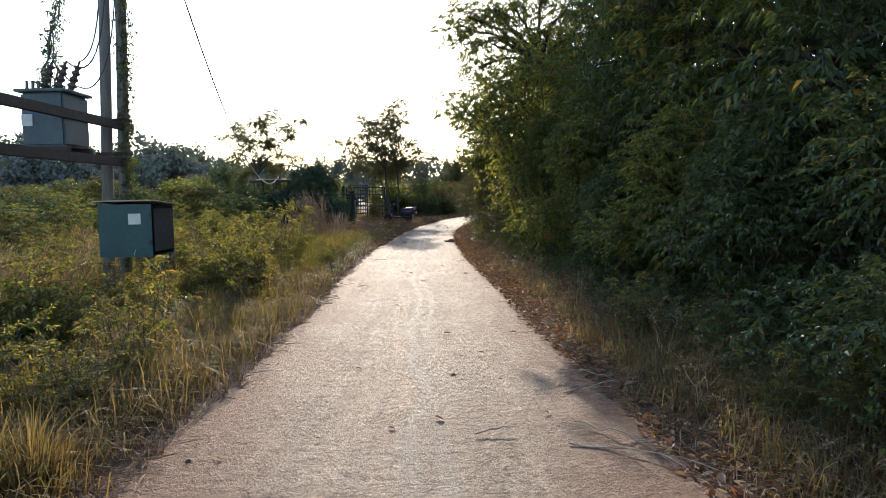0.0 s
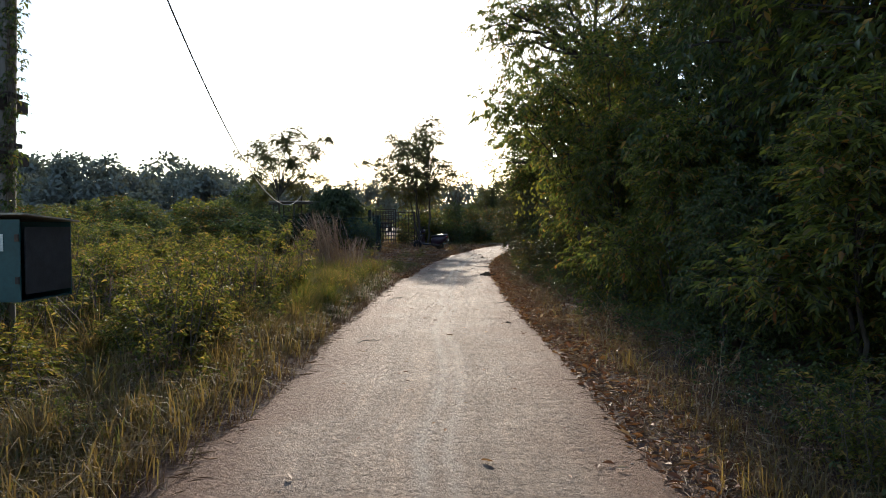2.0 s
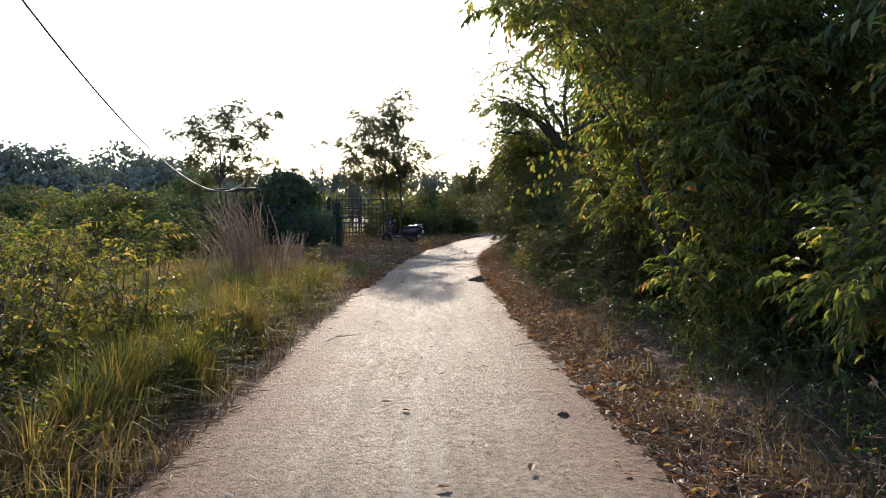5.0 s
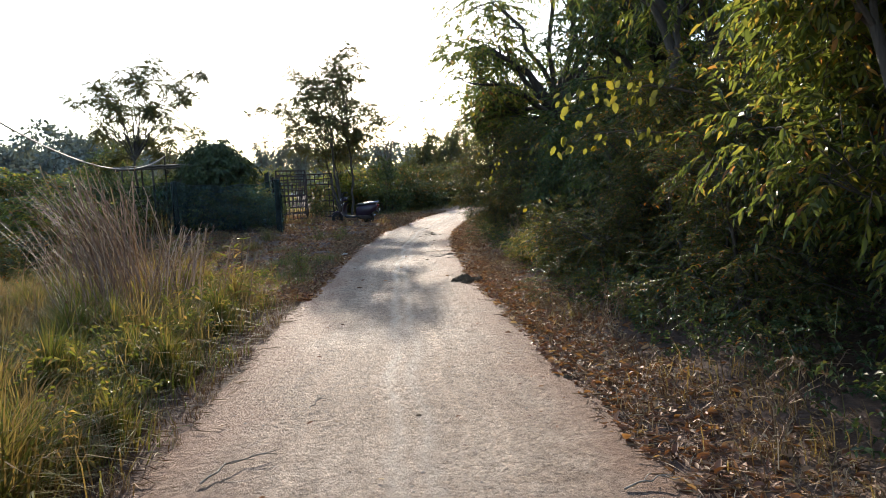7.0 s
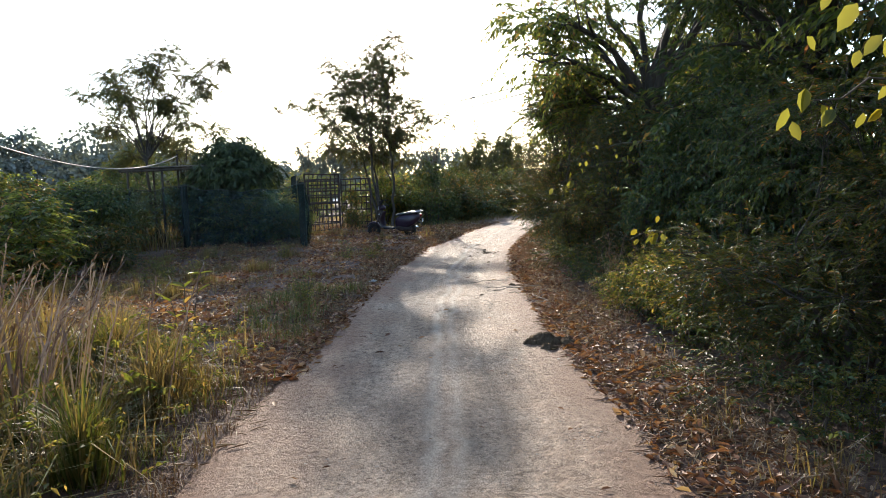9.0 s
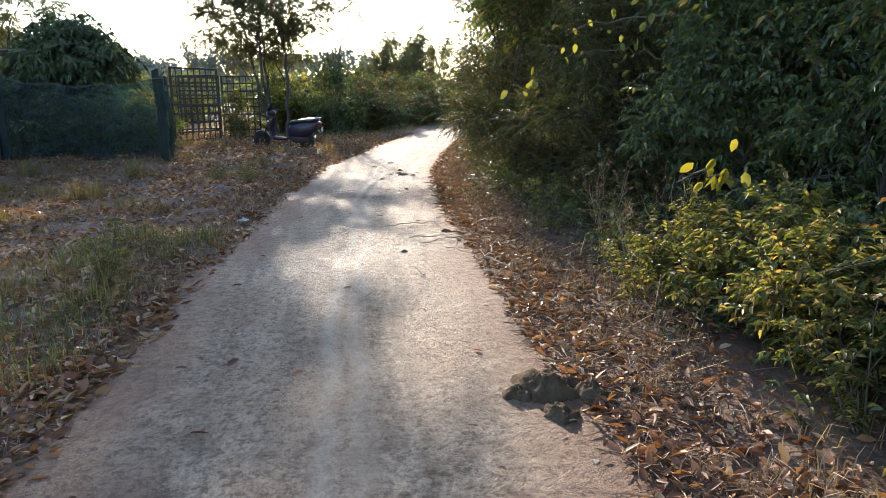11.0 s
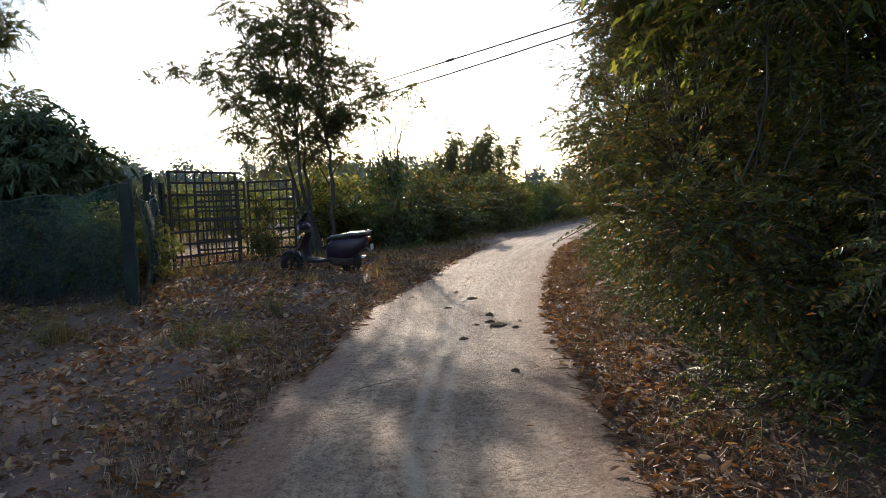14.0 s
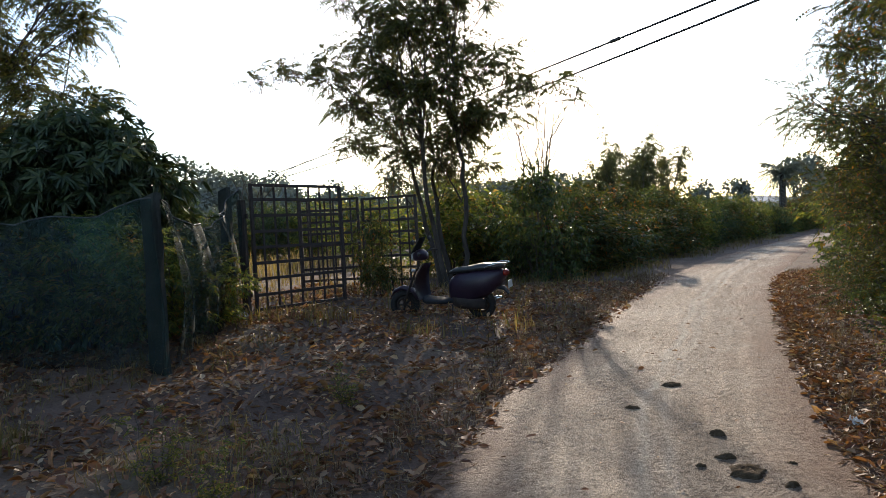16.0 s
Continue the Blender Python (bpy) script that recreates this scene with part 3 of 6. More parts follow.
# ---- shrubs and trees beside the track ----
def shrub_kinds():
    """Two of each kind of shrub, at their usual size, to be copied: the shrub, its radius and its height."""
    kinds = {}
    off = Matrix.Translation((0, -400, 0))
    for i in range(2):
        rng = np.random.default_rng(20 + i)
        make = lambda lumps, per, length, k, ln, wd, style, material, tr, words, **more: plant("shrub", off, rng, lumps, per, length, k, ln, wd, style, material, 5, tr, words, "shrub", "roadside shrubs", **more)
        lance, neem, small = "dense wild shrub with long hanging green leaves", "leafy shrub with feathered green and rust leaves", "tangled dark green thicket shrub with small leaves"
        kinds["lance", i] = make(lump_cloud(rng, 26, 1.05, 1.05, 0.35, 2.95, 0.52), 270, 0.25, 11, 0.09, 0.38, "alternate", M_LANCE, 0.03, lance, fine=True)
        kinds["neem", i] = make(lump_cloud(rng, 26, 0.95, 0.95, 0.25, 2.7, 0.5), 300, 0.2, 16, 0.05, 0.44, "feather", M_NEEM, 0.028, neem, droop=0.4)
        kinds["tallneem", i] = make(lump_cloud(rng, 46, 1.25, 1.25, 0.3, 4.5, 0.55), 270, 0.2, 16, 0.05, 0.44, "feather", M_NEEM, 0.035, neem, droop=0.4)
        kinds["small", i] = make(lump_cloud(rng, 26, 0.95, 0.95, 0.1, 2.1, 0.48), 270, 0.22, 11, 0.068, 0.52, "alternate", M_DARK, 0.025, small)
        # the same farther off, with fewer and larger leaves
        kinds["far_lance", i] = make(lump_cloud(rng, 22, 1.05, 1.05, 0.3, 2.95, 0.52), 100, 0.3, 8, 0.16, 0.42, "alternate", M_LANCE, 0.03, lance, sub=2)
        kinds["far_neem", i] = make(lump_cloud(rng, 22, 1.0, 1.0, 0.2, 2.7, 0.5), 100, 0.32, 9, 0.14, 0.42, "alternate", M_NEEM, 0.028, neem, sub=2)
        kinds["far_small", i] = make(lump_cloud(rng, 22, 1.0, 1.0, 0.1, 2.1, 0.48), 110, 0.28, 8, 0.125, 0.5, "alternate", M_DARK, 0.025, small, sub=2)
    return kinds


SIZE = {"lance": (1.4, 3.45), "neem": (1.4, 3.2), "tallneem": (1.65, 5.1), "small": (1.4, 2.6)}
SIZE.update({"far_" + k: SIZE[k] for k in ("lance", "neem", "small")})
KINDS = shrub_kinds()


def set_shrub(kind, x, y, r, h, turn, lean=(0, 0)):
    src = KINDS[kind]
    m = pose(x, y, ground_at(x, y) - 0.05, lean[0], lean[1], turn) @ Matrix.Diagonal((r / SIZE[kind[0]][0], r / SIZE[kind[0]][0], h / SIZE[kind[0]][1], 1))
    return copy_thing(src, m)


def tall_kinds():
    kinds = []
    for i in range(2):
        rng = np.random.default_rng(40 + i)
        lumps = lump_cloud(rng, 23, 2.1, 2.1, 1.8, 7.4, 0.9, 0.85)
        kinds.append(plant("tree", Matrix.Translation((0, -400, 0)), rng, lumps, 95, 0.42, 12, 0.13, 0.38, "alternate", M_DARK if i else M_LANCE, 1, 0.15, "tall dark leafy tree rising from the thicket", "tree", "thicket trees", base_spread=0.1, fork=0.4, droop=0.4))
    return kinds


TALL = tall_kinds()


def thicket():
    rng = np.random.default_rng(77)
    # front row, seen close: kind, x, y, radius, height
    front = [("small", 3.1, 3.2, 1.2, 1.7), ("small", 3.4, 5.2, 1.5, 2.4), ("small", 3.3, 7.4, 1.4, 2.6), ("lance", 3.2, 9.3, 1.3, 2.7), ("small", 2.7, 11.2, 1.1, 2.2),
             ("lance", 2.6, 12.9, 1.2, 3.0), ("lance", 2.6, 15.1, 1.3, 3.6), ("lance", 2.6, 17.7, 1.25, 3.3), ("neem", 2.45, 19.4, 1.35, 3.0), ("neem", 2.5, 21.0, 1.3, 2.8), ("neem", 2.05, 22.6, 1.35, 2.5),
             ("small", 2.6, 24.9, 1.3, 2.5), ("small", 2.95, 27.2, 1.35, 2.8), ("neem", 2.3, 29.4, 1.3, 3.0), ("neem", 2.0, 31.7, 1.5, 3.3), ("tallneem", 2.3, 33.9, 1.6, 4.4),
             ("tallneem", 2.75, 36.2, 1.6, 4.9), ("tallneem", 3.2, 38.6, 1.6, 5.2), ("tallneem", 3.75, 40.9, 1.55, 4.7), ("small", 4.4, 43.0, 1.4, 3.0), ("lance", 5.3, 46.0, 1.4, 2.6), ("small", 6.5, 49.5, 1.5, 2.6), ("neem", 8.4, 54.0, 1.8, 2.8), ("small", 10.6, 59.0, 2.0, 3.0)]
    for i, (k, x, y, r, h) in enumerate(front):
        set_shrub((k if y < 45 else "far_" + k, i % 2), x, y, r, h, rng.uniform(0, 360), (0, -4))
    # second row, filling behind
    for i, y in enumerate(np.arange(1.5, 50, 2.1)):
        x = 4.6 + rng.uniform(-0.3, 0.5) + max(0, y - 36) * 0.3
        set_shrub((("far_small", "far_lance", "far_neem")[i % 3], i % 2), x, y, rng.uniform(1.5, 1.9), rng.uniform(2.7, 3.7), rng.uniform(0, 360))
    for i, y in enumerate(np.arange(3, 48, 3.6)):
        set_shrub((("far_small", "far_lance")[i % 2], i % 2), 6.5 + rng.uniform(-0.4, 0.4) + max(0, y - 36) * 0.3, y, 1.9, rng.uniform(2.4, 3.2), 40 * i)
    # tall trees: x, y, width, height factors
    tall = [(5.6, 3.5, 1.2, 1.0), (4.6, 8.5, 1.0, 1.15), (6.2, 11.5, 1.3, 1.2), (4.4, 14.0, 1.0, 1.15), (6.8, 16.5, 1.3, 1.25), (5.0, 19.3, 1.15, 1.05), (6.4, 25.0, 1.3, 1.2), (4.6, 28.5, 1.1, 1.0),
            (3.7, 32.6, 1.2, 1.08), (7.2, 36.0, 1.3, 1.0), (8.8, 42.0, 1.3, 0.9), (12.0, 50.0, 1.3, 0.8)]
    for i, (x, y, w, h) in enumerate(tall):
        copy_thing(TALL[i % 2], pose(x, y, ground_at(x, y) - 0.1, 0, 0, rng.uniform(0, 360)) @ Matrix.Diagonal((w, w, h, 1)))


thicket()


def overhanging_trees():
    """Trees whose boughs reach out above the track and leave a hollow below."""
    rng = np.random.default_rng(78)
    near = [(-2.2, 0, 3.5, 0.45), (-1.6, 0.3, 3.7, 0.6), (-1.6, -0.4, 3.1, 0.5), (-1.0, 0, 3.9, 0.7), (-0.9, 0.6, 3.1, 0.6), (-0.9, -0.6, 2.7, 0.6), (-0.4, 0, 3.2, 0.7), (-0.8, 0.9, 2.4, 0.55), (-0.6, -0.8, 2.1, 0.6), (-0.4, 0.4, 2.4, 0.7),
            (0, -0.3, 4.3, 0.7), (0.5, 0.5, 3.6, 0.8), (-0.5, 0.3, 4.6, 0.6), (-1.2, 1.2, 3.4, 0.5)]
    plant("tree", Matrix.Translation((2.5, 16.6, ground_at(2.5, 16.6))), rng, near, 240, 0.25, 11, 0.098, 0.38, "alternate", M_LANCE, 3, 0.045, "small tree with drooping lance leaves overhanging the track", "tree", fine=True, fork=0.45, droop=0.45)
    high = [(-3.9, -0.5, 6.9, 0.6), (-3.2, -0.3, 7.3, 0.8), (-3.4, -0.8, 6.3, 0.6), (-2.4, 0, 7.6, 0.9), (-2.6, -0.4, 6.6, 0.8), (-1.6, 0.2, 7.9, 1.0), (-1.6, -0.3, 6.8, 0.9), (-0.6, 0, 8.3, 1.0), (-0.5, 0.2, 7.0, 1.0), (0.3, 0, 7.8, 1.0), (0.5, -0.4, 6.6, 0.9), (-2.9, -0.2, 5.7, 0.7), (-2.2, 0, 5.3, 0.85), (-1.6, 0.2, 4.6, 0.9), (-1.0, 0, 5.7, 1.0), (-0.7, -0.4, 3.9, 0.95)]
    plant("tree", Matrix.Translation((4.2, 24.0, ground_at(4.2, 24.0))), rng, high, 120, 0.42, 12, 0.14, 0.36, "alternate", M_LANCE, 1, 0.13, "tall tree with drooping boughs high above the track", "tree", fork=0.62, droop=0.6)


overhanging_trees()


# ---- trees by the gate ----
def tree_feather(name, x, y, rng, lumps, trunks, tr, label, pods=True, per=215):
    z = ground_at(x, y)
    lumps = lumps + [(a + rng.normal(0, 0.35), b + rng.normal(0, 0.35), max(2.2, c - abs(rng.normal(0.25, 0.35))), r * rng.uniform(0.5, 0.8)) for a, b, c, r in lumps]
    th = plant(name, Matrix.Translation((x, y, z)), rng, lumps, per, 0.36, 20, 0.105, 0.36, "feather", M_FEATHER, trunks, tr, label, "tree", base_spread=0.22, fork=0.36, droop=0.6, fill=0.4, shell=0.5)
    if pods:
        n = 1500
        c = np.array(lumps)[rng.integers(0, len(lumps), n)]
        p = c[:, :3] + on_sphere(rng, n) * (c[:, 3:] * rng.uniform(0.5, 1.05, (n, 1)))
        d = np.array([0, 0, -1.0]) + rng.normal(0, 0.2, (n, 3))
        v, f = leaf_mesh(p, d, on_sphere(rng, n), rng.uniform(0.12, 0.22, n), 0.025, 0.1, 0)
        tagged(put("pod_cluster", Acc().add(v, f).mesh("pods", M_POD), th, "brown hanging seed pods"), kind="stuff")
    return th


def gate_trees():
    rng = np.random.default_rng(9)
    lumps = [(0.2, 0, 7.3, 0.5), (-0.3, 0.2, 6.7, 0.7), (0.5, -0.3, 6.3, 0.6), (1.0, 0, 6.8, 0.4), (-1.3, 0, 6.3, 0.55), (-2.0, -0.2, 6.6, 0.35), (-1.7, 0.4, 5.5, 0.75), (-2.6, 0, 5.0, 0.6), (-3.5, -0.2, 5.0, 0.4),
             (-0.6, -0.5, 5.6, 0.85), (0.3, 0.6, 5.3, 0.8), (-0.9, 0.6, 4.7, 0.8), (0.4, -0.6, 4.4, 0.7), (-2.0, 0.2, 4.1, 0.65), (-1.0, -0.6, 3.7, 0.65), (1.2, 0.1, 4.9, 0.55), (1.7, 0.2, 4.3, 0.45),
             (0.3, 0.4, 3.5, 0.6), (1.3, -0.3, 3.6, 0.6), (-2.3, 0.4, 3.4, 0.4), (2.5, 0, 4.2, 0.35), (-0.2, 0, 2.8, 0.5), (-1.3, -0.4, 4.6, 0.6), (-0.4, 0.3, 3.2, 0.55), (0.8, 0.5, 2.7, 0.4), (-0.9, 0, 3.0, 0.5), (0.2, 0.2, 3.4, 0.55), (0.8, -0.2, 3.9, 0.5), (-1.5, 0.1, 3.2, 0.5), (-0.5, -0.2, 4.2, 0.65), (-0.2, 0.3, 6.0, 0.6), (-1.0, 0.2, 5.9, 0.5), (0.6, 0.1, 7.6, 0.35)]
    tree_feather("tree", -3.2, 46.3, rng, lumps, 4, 0.062, "several-stemmed feathery tree with brown pods by the gate")
    rng = np.random.default_rng(12)
    lumps = [(0.2, 0, 6.2, 0.55), (-0.6, 0, 5.8, 0.6), (-1.8, 0.2, 5.6, 0.5), (-2.3, 0, 5.0, 0.45), (0.9, 0.3, 5.5, 0.55), (1.9, -0.1, 5.8, 0.4), (1.5, 0.3, 5.0, 0.45), (-1.0, -0.4, 4.8, 0.7), (0.2, 0.4, 4.6, 0.7), (-1.9, 0.3, 4.0, 0.6),
             (0.9, -0.3, 3.9, 0.6), (-0.6, 0.4, 3.5, 0.7), (1.7, 0.2, 3.7, 0.4), (-0.2, -0.3, 5.3, 0.6), (-1.5, 0.2, 5.0, 0.5), (0.3, 0.2, 3.0, 0.6), (-1.2, 0.1, 2.8, 0.6)]
    tree_feather("tree", -10.2, 41.8, rng, lumps, 3, 0.07, "slender feathery tree behind the netting fence", pods=False, per=230)
    # mango behind the net
    rng = np.random.default_rng(14)
    x, y = -7.35, 39.9
    plant("tree", Matrix.Translation((x, y, ground_at(x, y))), rng, lump_cloud(rng, 46, 1.3, 1.15, 0.2, 2.65, 0.6), 190, 0.2, 12, 0.2, 0.2, "tuft", M_MANGO, 1, 0.09, "low round mango tree with long dark leaves", "tree", fine=True, fork=0.35)


gate_trees()


def bare_tree():
    """Nearly leafless small tree with thin upright limbs."""
    rng = np.random.default_rng(15)
    x, y = -1.55, 48.2
    th = thing("tree", Matrix.Translation((x, y, ground_at(x, y))), "thin almost leafless tree with pale upright limbs", "tree")
    wood, tips = Acc(), []
    for i in range(5):
        a = rng.uniform(0, 6.28)
        p = bend((0.05 * i, 0, -0.1), (math.cos(a) * 0.5, math.sin(a) * 0.4, rng.uniform(2.6, 3.6)), (0, 0, 0), 6, 0.03, rng)
        wood.add(*tube(p, np.linspace(0.034, 0.018, 6), 6))
        for j in range(6):
            b = rng.uniform(0, 6.28)
            e = p[-1 - j % 3] + [math.cos(b) * rng.uniform(0.3, 1.1), math.sin(b) * 0.6, rng.uniform(0.7, 2.2)]
            q = bend(p[-1 - j % 3], e, (0, 0, -0.12), 6, 0.03, rng)
            wood.add(*tube(q, np.linspace(0.014, 0.006, 6), 5))
            for l in range(4):
                e2 = q[2 + l] + rng.normal(0, 0.25, 3) + [0, 0, 0.3]
                wood.add(*tube(bend(q[2 + l], e2, (0, 0, -0.04), 4), np.linspace(0.006, 0.003, 4), 4))
                tips.append(e2)
    put("trunk", wood.mesh("bare_wood", M_TWIG, True), th)
    tips = np.array(tips)[::6]
    lf, st = sprays(rng, tips, on_sphere(rng, len(tips)) + [0, 0, -0.4], 0.3, 10, 0.09, 0.22, "feather", droop=0.6)
    put("crown", Acc().add(*lf).mesh("bare_leaves", M_FEATHER), th)


bare_tree()


# ---- grass, weeds, litter ----
def blades(rng, base, hgt, width, lean, way=None):
    n = len(base)
    a = rng.uniform(0, 6.28, n) if way is None else way
    d = np.stack([np.cos(a), np.sin(a), np.zeros(n)], 1)
    s = np.stack([-np.sin(a), np.cos(a), np.zeros(n)], 1) * (np.broadcast_to(width, (n,))[:, None] / 2)
    h, l = hgt[:, None], (lean * rng.uniform(0.2, 1.4, n))[:, None]
    up = np.array([[0, 0, 1.0]])
    mid = base + up * h * 0.6 + d * h * l * 0.3
    tip = base + up * h * (1.02 - 0.35 * l) + d * h * l
    v = np.stack([base - s, base + s, mid + s * 0.8, mid - s * 0.8, tip], 1).reshape(-1, 3)
    f = np.arange(n)[:, None] * 5
    return v, f + [[0, 1, 2, 3]], f + [[3, 2, 4]]


def tufts(rng, cx, cy, per, spread, h, width, lean, acc=None):
    """Clumps of grass round the points (cx, cy)."""
    acc = acc or Acc()
    n = len(cx)
    h = np.broadcast_to(h, (n,))
    x = np.repeat(cx, per) + rng.normal(0, 1, n * per) * np.repeat(np.broadcast_to(spread, (n,)), per)
    y = np.repeat(cy, per) + rng.normal(0, 1, n * per) * np.repeat(np.broadcast_to(spread, (n,)), per)
    inside = (x > road_left(y) - 0.02) & (x < road_right(y) + 0.02)
    x, y, hh = x[~inside], y[~inside], np.repeat(h, per)[~inside]
    base = np.stack([x, y, lie(x, y) - 0.02], 1)
    v, q, t = blades(rng, base, hh * rng.uniform(0.45, 1.1, len(x)), width, lean)
    acc.v.append(v)
    acc.f.extend([q + acc.n, t + acc.n])
    acc.n += len(v)
    return acc


def tussocks(rng, cx, cy, per, r, h, width, acc):
    """Rounded tussocks: long blades that rise in the middle and arch outwards at the rim."""
    n = len(cx)
    q = np.abs(rng.normal(0, 0.55, n * per))
    a = rng.uniform(0, 6.28, n * per)
    rr, hh = np.repeat(r, per), np.repeat(h, per)
    x, y = np.repeat(cx, per) + np.cos(a) * q * rr, np.repeat(cy, per) + np.sin(a) * q * rr
    ok = (x < road_left(y) - 0.03) | (x > road_right(y) + 0.03)
    x, y, q, a, hh = x[ok], y[ok], q[ok], a[ok], hh[ok]
    base = np.stack([x, y, lie(x, y) - 0.02], 1)
    v, qd, t = blades(rng, base, hh * rng.uniform(0.55, 1.15, len(x)) * (1.05 - 0.3 * np.minimum(q, 1.5)), width, 0.35 + 0.7 * np.minimum(q, 1.3), a + rng.normal(0, 0.5, len(x)))
    acc.v.append(v)
    acc.f.extend([qd + acc.n, t + acc.n])
    acc.n += len(v)
    return acc


def plumes(rng, cx, cy, n, spread, lo, hi, way, acc):
    """Long dry stalks leaning one way, with thin feathered heads."""
    x, y = rng.normal(cx, spread, n), rng.normal(cy, spread * 1.3, n)
    h = rng.uniform(lo, hi, n)
    base = np.stack([x, y, lie(x, y) - 0.02], 1)
    a = way + rng.normal(0, 0.7, n)
    lean = rng.uniform(0.12, 0.5, n)
    d = np.stack([np.cos(a), np.sin(a), np.zeros(n)], 1)
    up = np.array([0, 0, 1.0])
    line = lambda s: base + up * (h * s * (1 - 0.2 * lean * s))[:, None] + d * (h * lean * s * s)[:, None]
    for s0, s1, w in ((0, 0.35, 0.008), (0.35, 0.7, 0.007), (0.7, 1.0, 0.006)):
        p0, p1 = line(s0), line(s1)
        side = np.stack([-np.sin(a), np.cos(a), np.zeros(n)], 1) * w
        f = np.arange(n)[:, None] * 4 + [[0, 1, 2, 3]]
        acc.add(np.stack([p0 - side, p0 + side, p1 + side * 0.8, p1 - side * 0.8], 1), f)
    for s in np.linspace(0.72, 1.0, 7):
        acc.add(*leaf_mesh(line(s), (line(s) - line(s - 0.1)) + rng.normal(0, 0.05, (n, 3)), on_sphere(rng, n), rng.uniform(0.05, 0.12, n), 0.012, 0.1, 0.1))
    return acc


def stuff(name, acc, material, label, category):
    return tagged(put(name, acc.mesh(name, material)), label, category, kind="stuff")


def patchy(x, y, f=0.55, p=0.0):
    return 0.5 + 0.5 * np.sin(x * f * 1.7 + p + 1.3 * np.sin(y * f + p)) * np.sin(y * f * 1.3 - p + np.sin(x * f * 0.9))


def sow(rng, n, x0, x1, y0, y1, side):
    """Points by distance from the track's edge (x0..x1 metres) along y0..y1; side -1 is the field, 1 the thicket."""
    y = rng.uniform(y0, y1, n)
    q = rng.uniform(x0, x1, n)
    return (road_left(y) - q, y) if side < 0 else (road_right(y) + q, y)


def grasses():
    rng = np.random.default_rng(31)
    # field side, straw fringe at the track
    acc = Acc()
    for side, n in ((-1, 2300), (1, 1700)):
        x, y = sow(rng, n, 0.0, 0.75, -1, 48, side)
        tufts(rng, x, y, 14, 0.06, rng.uniform(0.06, 0.17, n), 0.007, 0.8, acc)
    stuff("grass", acc, M_STRAW, "short straw-dry grass fringing the track", "grass")
    # tall dry grass
    acc = Acc()
    x, y = sow(rng, 750, 0.3, 2.2, -1, 17.5, -1)
    tufts(rng, x, y, 18, 0.12, rng.uniform(0.15, 0.45, 750), 0.008, 1.1, acc)
    x, y = sow(rng, 2200, 2.4, 10, 1, 23, -1)
    k = patchy(x, y) > 0.42
    tufts(rng, x[k], y[k], 26, 0.16, (rng.uniform(0.5, 1.2, 2200) - 0.1)[k] * 0.9, 0.009, 1.0, acc)
    x, y = sow(rng, 900, 0.35, 3.4, 1, 8, -1)
    tufts(rng, x, y, 24, 0.12, rng.uniform(0.18, 0.5, 900), 0.009, 1.1, acc)
    x, y = sow(rng, 700, 0.3, 3.2, 5, 14, -1)
    tufts(rng, x, y, 24, 0.12, rng.uniform(0.2, 0.6, 700), 0.009, 1.0, acc)
    x, y = sow(rng, 150, 0.4, 2.6, 16.5, 24.5, -1)
    tufts(rng, x, y, 26, 0.11, rng.uniform(0.3, 0.75, 150), 0.009, 1.0, acc)
    x, y = sow(rng, 60, 0.4, 3.2, 2.0, 13.5, -1)
    tussocks(rng, x, y, 240, rng.uniform(0.16, 0.32, 60), rng.uniform(0.3, 0.65, 60), 0.010, acc)
    x, y = sow(rng, 48, 0.5, 3.4, 16.0, 24.5, -1)
    tussocks(rng, x, y, 200, rng.uniform(0.15, 0.3, 48), rng.uniform(0.4, 0.85, 48), 0.010, acc)
    x, y = rng.uniform(-7.5, -4.0, 44), rng.uniform(6.0, 12.0, 44)
    tussocks(rng, x, y, 260, rng.uniform(0.25, 0.45, 44), rng.uniform(0.8, 1.3, 44), 0.011, acc)
    stuff("grass", acc, M_DRY, "tall golden dry grass on the field side", "grass")
    # greener grass
    acc = Acc()
    x, y = sow(rng, 1400, 0.4, 4.5, -1, 20, -1)
    k = patchy(x, y, 0.8, 2.0) > 0.5
    tufts(rng, x[k], y[k], 22, 0.12, rng.uniform(0.2, 0.55, 1400)[k], 0.008, 1.1, acc)
    x, y = sow(rng, 200, 0.3, 2.0, 17.0, 24.0, -1)
    tufts(rng, x, y, 30, 0.13, rng.uniform(0.12, 0.3, 200), 0.009, 1.0, acc)
    x, y = sow(rng, 92, 0.4, 2.0, 13.5, 24.0, -1)
    tussocks(rng, x, y, 280, rng.uniform(0.16, 0.32, 92), rng.uniform(0.35, 0.72, 92), 0.011, acc)
    x, y = sow(rng, 60, 1.6, 4.4, 15.0, 23.0, -1)
    tussocks(rng, x, y, 240, rng.uniform(0.2, 0.36, 60), rng.uniform(0.5, 0.9, 60), 0.011, acc)
    x, y = sow(rng, 75, 0.25, 1.3, 25.0, 29.5, -1)
    tufts(rng, x, y, 30, 0.12, rng.uniform(0.1, 0.32, 75), 0.008, 0.9, acc)
    stuff("grass", acc, M_GRASS, "yellow-green grass mounds beside the track", "grass")
    acc = Acc()
    x, y = rng.uniform(-9, -3.9, 420), rng.uniform(7, 15, 420)
    tufts(rng, x, y, 22, 0.15, rng.uniform(0.6, 1.25, 420), 0.009, 0.65, acc)
    stuff("grass", acc, M_DRY, "tall golden straw grass round the poles", "grass")
    acc = Acc()
    x, y = sow(rng, 420, 0.25, 1.7, 2, 8, 1)
    tufts(rng, x, y, 22, 0.1, rng.uniform(0.12, 0.34, 420), 0.008, 1.0, acc)
